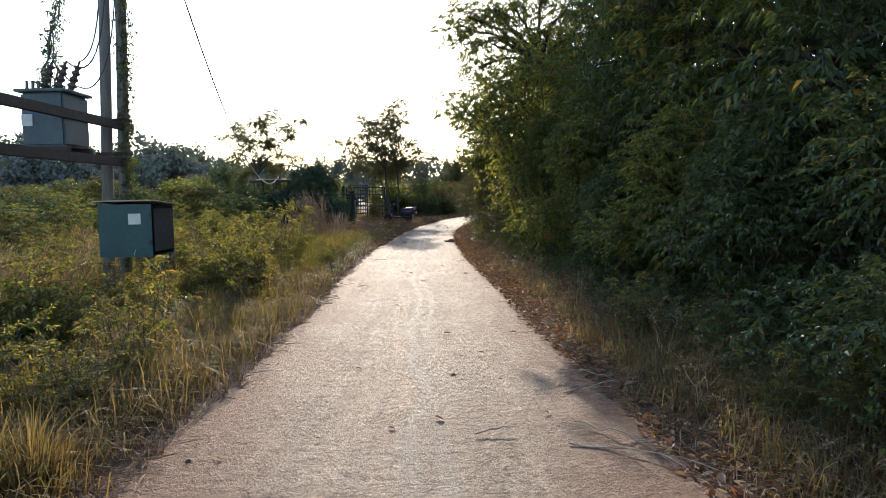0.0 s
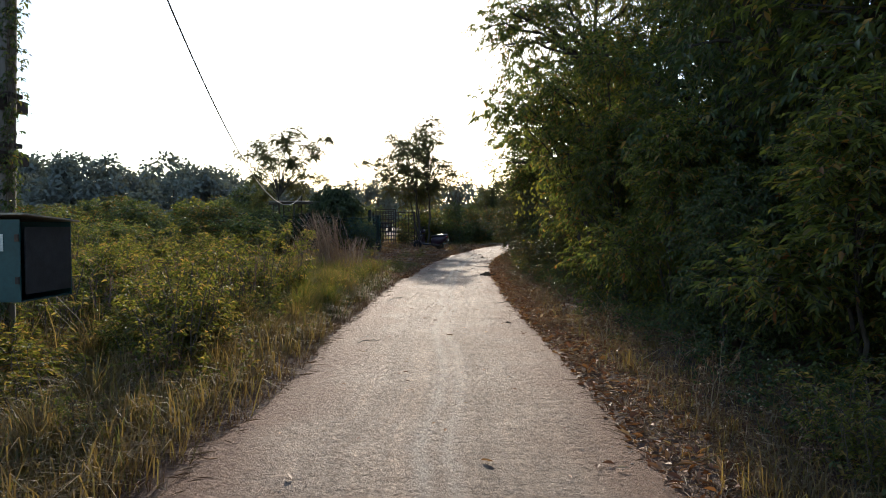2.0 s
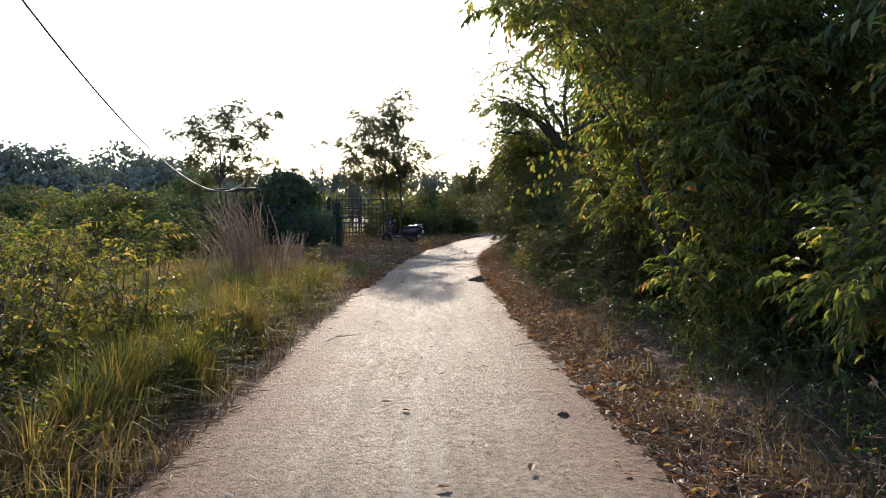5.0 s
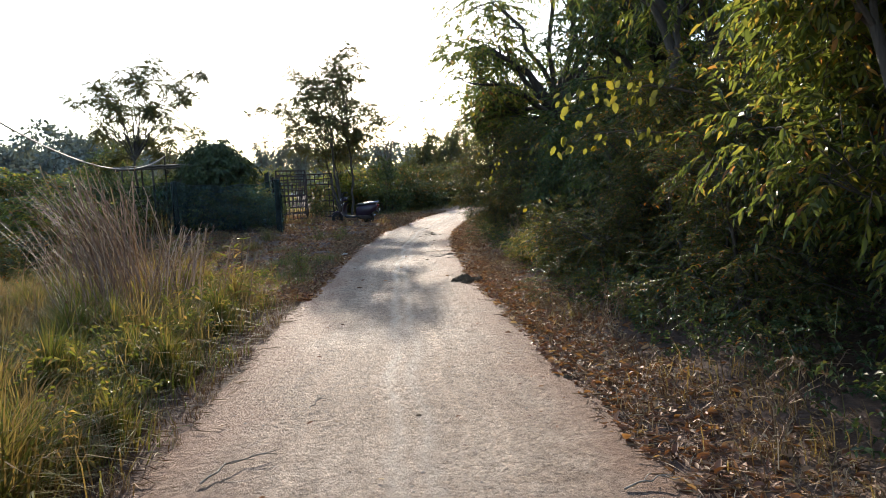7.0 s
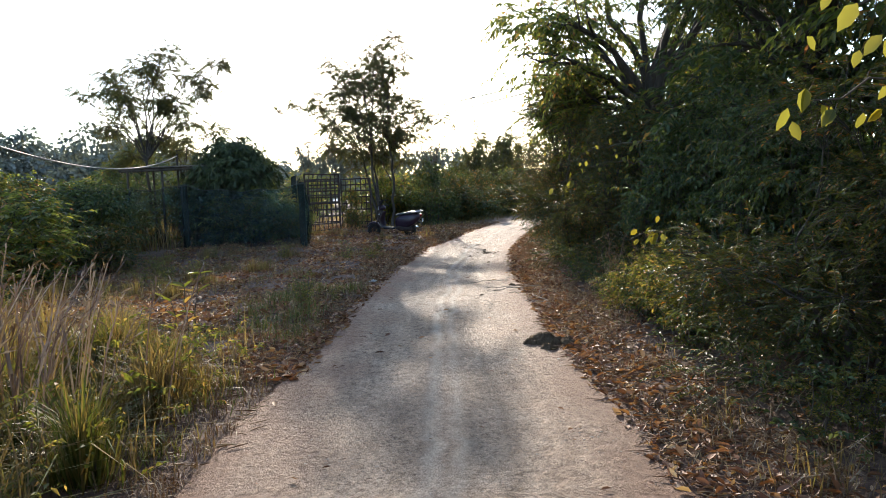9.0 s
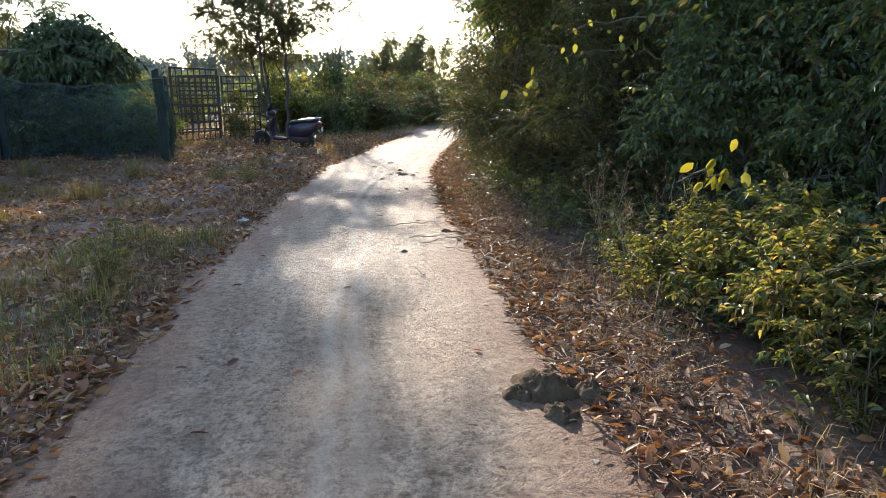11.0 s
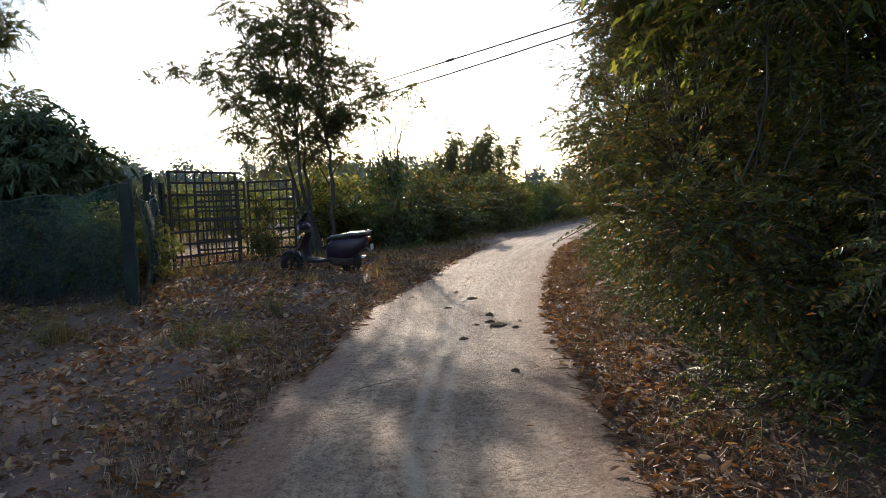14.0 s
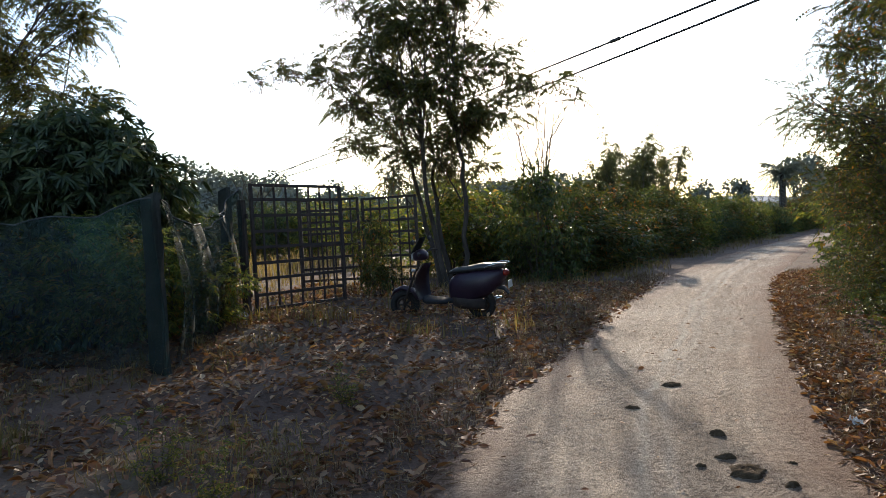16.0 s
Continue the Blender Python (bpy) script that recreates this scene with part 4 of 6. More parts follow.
    stuff("grass", acc, M_DRY, "low golden weeds at the thicket's edge", "grass")
    # sparse grass before the fence and among the litter
    acc = Acc()
    x, y = sow(rng, 1700, 0.5, 8, 25, 40, -1)
    k = patchy(x, y, 0.7, 1.0) + 0.06 * (-x - 3) > 0.72
    x, y = x[k], y[k]
    tufts(rng, x, y, 16, 0.12, rng.uniform(0.08, 0.28, len(x)), 0.007, 1.1, acc)
    x, y = sow(rng, 480, 0.4, 1.7, 1, 22, 1)
    k = patchy(x, y, 0.9, 0.4) > 0.4
    tufts(rng, x[k], y[k], 16, 0.1, rng.uniform(0.12, 0.36, 480)[k], 0.007, 0.8, acc)
    x, y = sow(rng, 90, 0.6, 1.7, 22, 46, 1)
    tufts(rng, x, y, 14, 0.1, rng.uniform(0.08, 0.25, 90), 0.007, 0.9, acc)
    x, y = rng.uniform(-8.5, -4.6, 26), rng.uniform(29, 36, 26)
    tussocks(rng, x, y, 130, rng.uniform(0.25, 0.5, 26), rng.uniform(0.2, 0.4, 26), 0.009, acc)
    x, y = sow(rng, 1200, 0.6, 12, 40, 75, -1)
    tufts(rng, x, y, 14, 0.2, rng.uniform(0.15, 0.4, 1200), 0.014, 0.8, acc)
    stuff("grass", acc, M_DRY, "thin dry grass among fallen leaves", "grass")
    # reddish plume grass
    acc = Acc()
    plumes(rng, -3.75, 21.5, 180, 0.2, 1.1, 2.0, 3.0, acc)
    plumes(rng, -3.3, 21.9, 70, 0.28, 0.8, 1.3, 1.2, acc)
    plumes(rng, -4.9, 23.0, 70, 0.4, 0.8, 1.4, 0.4, acc)
    plumes(rng, -5.2, 13.5, 300, 0.8, 0.8, 1.4, 2.4, acc)
    plumes(rng, -6.0, 8.8, 240, 0.5, 0.8, 1.5, 0.5, acc)
    stuff("grass", acc, M_PLUME, "tall reddish dry plume grass, leaning", "grass")
    # far field
    acc = Acc()
    x, y = rng.uniform(-60, -9, 4200), rng.uniform(8, 60, 4200)
    tufts(rng, x, y, 14, 0.35, rng.uniform(0.4, 1.0, 4200), 0.03, 0.5, acc)
    stuff("grass", acc, M_DRY, "rough dry grass across the far field", "grass")


def litter():
    rng = np.random.default_rng(33)

    def scatter(x, y, lo, hi, lift=0.0):
        n = len(x)
        a = rng.uniform(0, 6.28, n)
        z = lie(x, y) + rng.uniform(0.005, 0.035, n) + lift
        p = np.stack([x, y, z], 1)
        d = np.stack([np.cos(a), np.sin(a), rng.normal(0, 0.3, n)], 1)
        nr = np.array([0, 0, 1.0]) + rng.normal(0, 0.45, (n, 3))
        ln = rng.uniform(lo, hi, n)
        return leaf_mesh(p, d, nr, ln, ln * rng.uniform(0.25, 0.6, n), 0.3, rng.uniform(-0.3, 0.15, (n, 1)), True)

    acc = Acc()
    q = np.abs(rng.normal(0.35, 0.38, 23000))
    y = rng.uniform(2, 47, 23000)
    k = (rng.random(23000) < 0.7 + 0.3 * sstep(y, 10, 24))
    acc.add(*scatter((road_right(y) + q - 0.12)[k], y[k], 0.03, 0.095))
    stuff("fallen_leaves", acc, M_LITTER, "brown curled fallen leaves along the thicket's foot", "leaves")
    acc = Acc()
    y = rng.uniform(23.5, 46, 70000)
    q = rng.uniform(0, 1, 70000) ** 1.15 * (5.0 + 2.5 * sstep(y, 25, 32))
    x = road_left(y) - q + 0.15
    k = rng.random(70000) < 0.25 + 1.1 * patchy(x, y, 1.9, 0.8) ** 1.5
    acc.add(*scatter(x[k], y[k], 0.03, 0.115))
    stuff("fallen_leaves", acc, M_LITTER, "brown leaf litter on the ground before the gate", "leaves")
    # straws and twig bits
    acc = Acc()
    for side, n in ((-1, 4000), (1, 9000)):
        y = rng.uniform(0, 45, n)
        q = np.abs(rng.normal(0.1, 0.4, n)) - 0.08
        x = road_left(y) - q if side < 0 else road_right(y) + q
        a = rng.uniform(0, 6.28, n)
        d = np.stack([np.cos(a), np.sin(a), rng.normal(0.04, 0.08, n)], 1)
        p = np.stack([x, y, np.maximum(lie(x, y), -0.02) + 0.03], 1)
        acc.add(*leaf_mesh(p, d, np.tile([0, 0, 1.0], (n, 1)), rng.uniform(0.05, 0.24, n), 0.007, 0.5, 0.02))
    stuff("straw", acc, M_STRAW, "pale dry straw and stalks strewn along the edges", "straw")
    # grit on the track
    n = 320
    y = rng.uniform(2, 44, n)
    u = rng.uniform(0.03, 0.97, n)
    x = road_left(y) * (1 - u) + road_right(y) * u
    r = rng.exponential(0.0025, n) + 0.003
    base = np.stack([x, y, 0.28 * sstep(y, 33, 45) + 0.02], 1)
    o = np.array([[1, 0, 0], [-0.5, 0.87, 0], [-0.5, -0.87, 0], [0.1, 0.05, 0.32]])
    v = base[:, None] + o[None] * r[:, None, None] * rng.uniform(0.6, 1.4, (n, 4, 1))
    f = (np.arange(n)[:, None, None] * 4 + np.array([[0, 1, 3], [1, 2, 3], [2, 0, 3]])[None]).reshape(-1, 3)
    stuff("pebbles", Acc().add(v.reshape(-1, 3), f), M_STONE, "small loose stones and grit on the track", "pebbles")
    # clods that roughen the track
    n = 30000
    y = 2 + 42 * rng.random(n) ** 1.15
    u = rng.uniform(0.0, 1.0, n)
    x = road_left(y) * (1 - u) + road_right(y) * u
    k = patchy(x, y, 2.3, 0.5) + rng.normal(0, 0.3, n) > 0.4
    x, y = x[k], y[k]
    n = len(x)
    r = rng.exponential(0.0026, n) + 0.003
    us = (x - road_left(y)) / (road_right(y) - road_left(y)) * 2 - 1
    base = np.stack([x, y, 0.28 * sstep(y, 33, 45) + 0.021 - 0.012 * (np.exp(-((us - 0.38) / 0.16) ** 2) + np.exp(-((us + 0.38) / 0.16) ** 2)) - 0.04 * np.abs(us) ** 12], 1)
    w = np.arange(5) * 2 * np.pi / 5
    o = np.concatenate([np.stack([np.cos(w), np.sin(w), np.full(5, -0.2)], 1), [[0.1, -0.15, 0.25]]])
    v = base[:, None] + o[None] * r[:, None, None] * rng.uniform(0.55, 1.35, (n, 6, 1))
    f = (np.arange(n)[:, None, None] * 6 + np.array([[j, (j + 1) % 5, 5] for j in range(5)])[None]).reshape(-1, 3)
    stuff("clods", Acc().add(v.reshape(-1, 3), f), M_CLOD, "fine clods and crusted dust of the track", "clods")
    # dead leaves on the track itself
    n = 520
    y = rng.uniform(2, 46, n)
    u = rng.uniform(0.02, 0.98, n)
    x = road_left(y) * (1 - u) + road_right(y) * u
    a = rng.uniform(0, 6.28, n)
    p = np.stack([x, y, 0.28 * sstep(y, 33, 45) + 0.03], 1)
    ln = rng.uniform(0.02, 0.06, n) + 0.05 * (rng.random(n) < 0.12)
    v, f = leaf_mesh(p, np.stack([np.cos(a), np.sin(a), np.zeros(n)], 1), np.array([0, 0, 1.0]) + rng.normal(0, 0.3, (n, 3)), ln, ln * 0.4, 0.3, -0.1, True)
    stuff("fallen_leaves", Acc().add(v, f), M_LITTER, "scattered dead leaves on the track", "leaves")


grasses()
litter()


def weed_kinds():
    out = []
    for i in range(4):
        rng = np.random.default_rng(60 + i)
        th = thing("weed", Matrix.Translation((0, -400, 0)), "leafy green weed with upright stems beside the track", "weed", "verge weeds")
        wood, fol = Acc(), Acc()
        for j in range(7 + i):
            a = rng.uniform(0, 6.28)
            e = np.array([math.cos(a) * rng.uniform(0.1, 0.4), math.sin(a) * rng.uniform(0.1, 0.4), rng.uniform(0.5, 1.0)])
            p = bend((rng.normal(0, 0.05), rng.normal(0, 0.05), -0.05), e, (0, 0, 0.06), 6, 0.015, rng)
            wood.add(*tube(p, np.linspace(0.007, 0.003, 6), 4))
            n = 9
            b = p[rng.integers(1, 6, n)] + rng.normal(0, 0.015, (n, 3))
            w = on_sphere(rng, n) * [1, 1, 0.5] + [0, 0, 0.5]
            lf, st = sprays(rng, b, w, rng.uniform(0.1, 0.24, n), 9, 0.06, 0.42, "alternate", droop=0.2)
            fol.add(*lf)
            wood.add(*st)
        put("stem", wood.mesh("weed_stem", M_TWIG), th)
        put("foliage", fol.mesh("weed_leaves", M_WEED), th)
        out.append(th)
    return out


WEEDS = weed_kinds()


def bush_kinds():
    """Knee to chest high shrubby weeds."""
    out = []
    for i in range(3):
        rng = np.random.default_rng(160 + i)
        out.append(plant("bushy_weed", Matrix.Translation((0, -400, 0)), rng, lump_cloud(rng, 15, 0.5, 0.5, 0.25, 1.1, 0.27), 420, 0.2, 9, 0.075, 0.4, "alternate", M_WEED, 6, 0.011, "shrubby green weed with upright leafy stems", "weed", "bushy weeds", fine=True, bark=M_TWIG, base_spread=0.08, fork=0.5, droop=0.1))
    return out


BUSHES = bush_kinds()


def weeds():
    rng = np.random.default_rng(35)
    m = lambda x, y, s, h: pose(x, y, ground_at(x, y), rng.uniform(-6, 6), rng.uniform(-6, 6), rng.uniform(0, 360)) @ Matrix.Diagonal((s, s, h, 1))
    for y in rng.uniform(0.5, 15.5, 90):
        x = float(road_left(y)) - rng.uniform(0.8, 3.6)
        s = rng.uniform(0.55, 1.15)
        copy_thing(WEEDS[rng.integers(4)], m(x, y, s, s * rng.uniform(0.6, 1.0)))
    for y in rng.uniform(3, 25, 55):
        x = float(road_left(y)) - rng.uniform(2.6 if y < 15 else 4.4, 8.5)
        s = rng.uniform(0.9, 1.6)
        copy_thing(WEEDS[rng.integers(4)], m(x, y, s, s * rng.uniform(0.8, 1.05)))
    for y0, y1, q0, q1, n in ((1.5, 9, 1.8, 3.6, 4), (9, 15.5, 1.1, 2.6, 9), (10.5, 15.3, 2.0, 4.8, 13), (16, 24, 4.2, 7.5, 9)):
        for y in rng.uniform(y0, y1, n):
            s = rng.uniform(0.65, 1.1)
            copy_thing(BUSHES[rng.integers(3)], m(float(road_left(y)) - rng.uniform(q0, q1), y, s, s * rng.uniform(0.75, 1.1)))
    for x, y, s in ((1.6, 24.6, 0.75), (1.85, 25.2, 0.85), (1.65, 25.8, 0.7), (2.0, 24.2, 0.7)):
        copy_thing(BUSHES[rng.integers(3)], m(x, y, s, s * 0.85))
    for y in rng.uniform(13.0, 16.5, 10):
        copy_thing(WEEDS[rng.integers(4)], m(-4.0 + rng.normal(0, 0.7), y, 1.3, 1.4))
    for y in rng.uniform(1.5, 44, 60):
        x = float(road_right(y)) + rng.uniform(0.75, 1.7)
        s = rng.uniform(0.4, 0.8)
        copy_thing(WEEDS[rng.integers(4)], m(x, y, s, s * 0.8))
    for y in rng.uniform(25, 37, 22):
        x = float(road_left(y)) - rng.uniform(0.3, 6.5)
        s = rng.uniform(0.3, 0.6)
        copy_thing(WEEDS[rng.integers(4)], m(x, y, s, s * 0.8))


weeds()


def undergrowth():
    """Low leafy cover too dense to count, on both verges."""
    rng = np.random.default_rng(38)

    def cover(x, y, zlo, zhi, k, ln, wd, material, label):
        n = len(x)
        z = lie(x, y) + rng.uniform(zlo, zhi, n)
        w = on_sphere(rng, n) * [1, 1, 0.6] + [0, 0, 0.7]
        lf, st = sprays(rng, np.stack([x, y, z], 1), w, rng.uniform(0.12, 0.28, n), k, ln, wd, "alternate", droop=0.25)
        stuff("undergrowth", Acc().add(*lf).add(*st), material, label, "undergrowth")

    x, y = sow(rng, 9000, 0.3, 7.0, 0.5, 24, -1)
    q = patchy(x, y, 0.9, 0.7)
    k = ((q > 0.5) | (x > road_left(y) - 1.3) & (q > 0.4)) & ((y > 9) | (q > 0.68))
    cover(x[k], y[k], 0.02, 0.5, 8, 0.055, 0.45, M_WEED, "low green herbs between the dry grasses")
    x, y = sow(rng, 6500, 0.75, 2.3, 0.5, 46, 1)
    cover(x, y, 0.0, 0.45, 8, 0.05, 0.5, M_DARK, "low dark undergrowth at the thicket's foot")
    x, y = sow(rng, 2600, 0.3, 1.3, 0.5, 44, 1)
    k = patchy(x, y, 1.1, 2.2) > 0.45
    cover(x[k], y[k], 0.0, 0.22, 7, 0.04, 0.35, M_STRAW, "withered brown herbs along the track's edge")
    # a bright sapling on the mound
    th = thing("sapling", Matrix.Translation((-3.15, 24.2, ground_at(-3.15, 24.2))), "bright green sapling with broad upright leaves", "sapling")
    wood, fol = Acc(), Acc()
    for i in range(3):
        p = bend((0.03 * i, 0, -0.05), (0.12 * (i - 1), 0.05 * i, 0.62 + 0.12 * i), (0, 0, 0), 6, 0.01, rng)
        wood.add(*tube(p, np.linspace(0.008, 0.004, 6), 5))
        b = p[[2, 3, 4, 4, 5, 5, 5]]
        a = rng.uniform(0, 6.28, 7)
        d = np.stack([np.cos(a), np.sin(a), rng.uniform(0.2, 0.9, 7)], 1)
        fol.add(*leaf_mesh(b, d, np.tile([0, 0, 1.0], (7, 1)), rng.uniform(0.14, 0.22, 7), 0.055, 0.2, 0.1, True))
    put("stem", wood.mesh("sapling_stem", M_TWIG, True), th)
    put("foliage", fol.mesh("sapling_leaves", M_WEED), th)


undergrowth()


# ---- scrub in the field, hedge along the far track ----
def scrub():
    rng = np.random.default_rng(36)
    names = ("far_small", "far_lance", "far_neem")
    spots = [(-9.5, 31.5, 1.6, 2.2), (-11.5, 34.0, 1.7, 2.8), (-13.5, 31.0, 1.7, 2.6), (-10.0, 36.6, 1.3, 2.3), (-12.0, 37.0, 1.4, 2.6), (-8.6, 33.6, 1.0, 1.3), (-12.5, 27.5, 1.4, 1.9), (-15.5, 34.5, 1.8, 2.8), (-8.2, 28.5, 1.0, 1.3), (-17, 29, 1.6, 2.3), (-14.0, 38.5, 1.7, 3.0),
             (-7.5, 25.5, 0.9, 1.2), (-9.8, 23.5, 1.2, 1.5), (-12.5, 22, 1.3, 1.7), (-15, 25, 1.5, 1.9), (-11.0, 18, 1.2, 1.5), (-14, 17, 1.4, 1.8), (-10.4, 12.5, 1.0, 1.4), (-17.5, 21, 1.5, 2.0)]
    spots += [(-4.2, 43.75, 0.55, 1.75), (-5.6, 38.9, 0.8, 1.6), (-6.4, 38.9, 0.9, 1.8), (-7.3, 38.9, 0.9, 1.7), (-8.1, 39.2, 1.0, 1.9), (-5.5, 39.9, 0.6, 1.4), (-9.4, 40.9, 1.2, 2.2), (-11.4, 41.0, 1.3, 2.4), (-12.8, 39.4, 1.1, 2.0)]
    # along and behind the far hedge
    for y in np.arange(47.5, 106, 1.7):
        x = float(road_left(y)) - 2.6
        spots.append((x + rng.uniform(-0.3, 0.3), y, rng.uniform(1.0, 1.7), rng.uniform(1.6, 3.0)))
        spots.append((x - 2.4 + rng.uniform(-0.5, 0.5), y + 1.5, rng.uniform(1.4, 2.0), rng.uniform(2.4, 3.2)))
    for x in np.arange(-3.2, 0.5, 1.3):
        spots.append((x, 49.5 + rng.uniform(-0.5, 0.9), rng.uniform(0.8, 1.4), rng.uniform(1.4, 2.8)))
    for i in range(46):
        x, y = rng.uniform(-42, -8), rng.uniform(44, 72)
        if abs(x + 0.48 * (y - 31) + 0.6) < 2.4 and y < 62:
            continue
        spots.append((x, y, rng.uniform(1.6, 2.6), rng.uniform(2.2, 4.2)))
    for i in range(24):
        x, y = rng.uniform(-55, -19), rng.uniform(16, 44)
        spots.append((x, y, rng.uniform(1.3, 2.2), rng.uniform(1.5, 2.8)))
    for y in np.arange(64, 84, 3.0):
        spots.append((float(road_right(y)) + 3.0, y, 2.2, rng.uniform(2.6, 3.6)))
    for i, (x, y, r, h) in enumerate(spots):
        set_shrub((names[int(rng.integers(3))], i % 2), x, y, r, h, rng.uniform(0, 360))


scrub()


def far_woods():
    """Distant belts of trees round the place, distance haze put into their leaf colour."""
    rng = np.random.default_rng(37)
    acc, wood = Acc(), Acc()

    def one(x, y, h, w, leafn=110):
        for i in range(13):
            a, q = rng.uniform(0, 6.28), math.sqrt(rng.random())
            z = h * rng.uniform(0.3, 0.92)
            ww = w * math.sqrt(max(0.15, 1 - ((z / h - 0.55) / 0.5) ** 2))
            c = np.array([x + math.cos(a) * q * ww, y + math.sin(a) * q * ww, z])
            o = on_sphere(rng, leafn)
            p = c + o * (h * 0.15 * rng.uniform(0.25, 1.05, (leafn, 1)))
            acc.add(*leaf_mesh(p, o + rng.normal(0, 0.6, (leafn, 3)), on_sphere(rng, leafn), rng.uniform(0.035, 0.07, leafn) * h + 0.1, 0.04 * h + 0.08))
        wood.add(*tube(bend((x, y, -0.3), (x, y, h * 0.6), (0, 0, 0), 4), np.linspace(0.03 * h, 0.012 * h, 4), 6))

    for i in range(75):
        x = rng.uniform(-135, 20)
        h = (8 + 7.0 * sstep(-x, 25, 75)) * rng.uniform(0.75, 1.15)
        one(x, rng.uniform(118, 165), h, h * 0.55)
    for i in range(40):
        x = rng.uniform(-80, 6)
        h = rng.uniform(3.2, 5.5)
        one(x, rng.uniform(78, 108), h, h * 0.65)
    for i in range(34):
        x = rng.uniform(14, 110)
        h = rng.uniform(5.5, 8.5)
        one(x, rng.uniform(88, 135), h, h * 0.6)
    for i in range(26):
        a = radians(rng.uniform(95, 265))
        h = rng.uniform(7, 11)
        one(math.sin(a) * 90, math.cos(a) * 70 + 5, h, h * 0.6, 45)
    for i in range(34):
        h = rng.uniform(5, 9)
        one(rng.uniform(-110, -62), rng.uniform(5, 110), h, h * 0.6, 110)
    wd = thing("far_woods", Matrix.Identity(4), "green belt of trees beyond the fields, tinted with distance haze", "woods")
    tagged(wd, kind="stuff")
    tagged(put("crown", acc.mesh("far_leaves", M_HAZED_FAR), wd), kind="stuff")
    tagged(put("trunk", wood.mesh("far_wood", M_BARK, True), wd), kind="stuff")


far_woods()


def ridge():
    """A low ridge on the horizon, with distance haze put into its colour."""
    n = 220
    a = np.linspace(-2.4, 2.4, n)
    h = 13 + 7 * np.sin(a * 3.1 + 1) + 3.5 * np.sin(a * 11) + 1.5 * np.sin(a * 37) + 9 * np.clip(-a, 0, 1)
    rows = []
    for d, k in ((560, 0.0), (620, 0.55), (690, 0.9), (760, 1.0), (900, 0.0)):
        rows.append(np.stack([np.sin(a) * d, np.cos(a) * d, h * k - 0.5], 1))
    v = np.concatenate(rows)
    i, j = np.meshgrid(np.arange(4), np.arange(n - 1), indexing="ij")
    f = np.stack([i * n + j, i * n + j + 1, (i + 1) * n + j + 1, (i + 1) * n + j], -1).reshape(-1, 4)
    # pale blue-grey base colour stands in for air haze on the hill
    m = rough_mat("haze_tinted_hill", [(0.3, (0.26, 0.3, 0.33)), (0.7, (0.34, 0.37, 0.39))], 0.02, 0.95, 0.1, 0.5)
    tagged(put("backdrop", Acc().add(v, f).mesh("ridge", m, True)), "low wooded ridge on the horizon, tinted with distance haze", "hill", kind="structure")


ridge()


def bamboo(x, y, h):
    rng = np.random.default_rng(int(abs(x) * 7 + y))
    th = thing("bamboo_clump", Matrix.Translation((x, y, ground_at(x, y))), "feathery bamboo clump arching above the hedge", "bamboo", "bamboo clumps")
    wood, fol = Acc(), Acc()
    for i in range(13):
        a = rng.uniform(0, 6.28)
        q = rng.uniform(0.6, 2.2)
        p = bend((math.cos(a) * 0.3, math.sin(a) * 0.3, -0.1), (math.cos(a) * q, math.sin(a) * q, h * rng.uniform(0.65, 1.0)), (0, 0, h * 0.12), 10)
        wood.add(*tube(p, np.linspace(0.05, 0.012, 10), 5))
        n = 60
        b = p[rng.integers(3, 10, n)] + rng.normal(0, 0.12, (n, 3))
        lf, st = sprays(rng, b, on_sphere(rng, n) + [0, 0, 0.1], rng.uniform(0.4, 0.9, n), 9, 0.28, 0.17, "alternate", droop=0.5)
        fol.add(*lf)
        wood.add(*st)
    put("culm", wood.mesh("bamboo_wood", M_TWIG, True), th)
    # clumps past 85 m take the leaf colour with haze in it
    put("foliage", fol.mesh("bamboo_leaves", M_HAZED_FAR if y > 85 else M_FEATHER), th)


bamboo(-14.5, 90, 7.6)
bamboo(-11.8, 91, 8.0)
bamboo(3.4, 76, 7.0)
bamboo(1.2, 72, 5.2)
bamboo(5.2, 79, 6.2)


def palm(x, y, h):
    rng = np.random.default_rng(81)
    th = thing("date_palm", Matrix.Translation((x, y, ground_at(x, y))), "wild date palm with a round grey-green crown", "palm")
    put("trunk", Acc().add(*tube(bend((0, 0, -0.2), (0.1, 0, h - 1.6), (0, 0, 0), 8), np.linspace(0.3, 0.24, 8), 8)).mesh("palm_trunk", M_BARK, True), th)
    for i in range(44):
        a, up = rng.uniform(0, 6.28), rng.uniform(-1.3, 1.3)
        w = np.array([[math.cos(a), math.sin(a), up]])
        lf, st = sprays(rng, np.array([[0.1, 0, h - 1.6]]), w, 2.3, 34, 0.6, 0.12, "feather", droop=0.45)
        # fronds share the far leaf colour, haze included
        put("frond", Acc().add(*lf).add(*st).mesh("frond", M_HAZED_FAR), th)


palm(15.2, 88, 6.1)


# ---- poles, transformer, meter box ----
def cyl(p, q, r0, r1=None, sides=12):
    return Acc().add(*tube(np.linspace(p, q, 6), np.linspace(r0, r1 or r0, 6), sides))


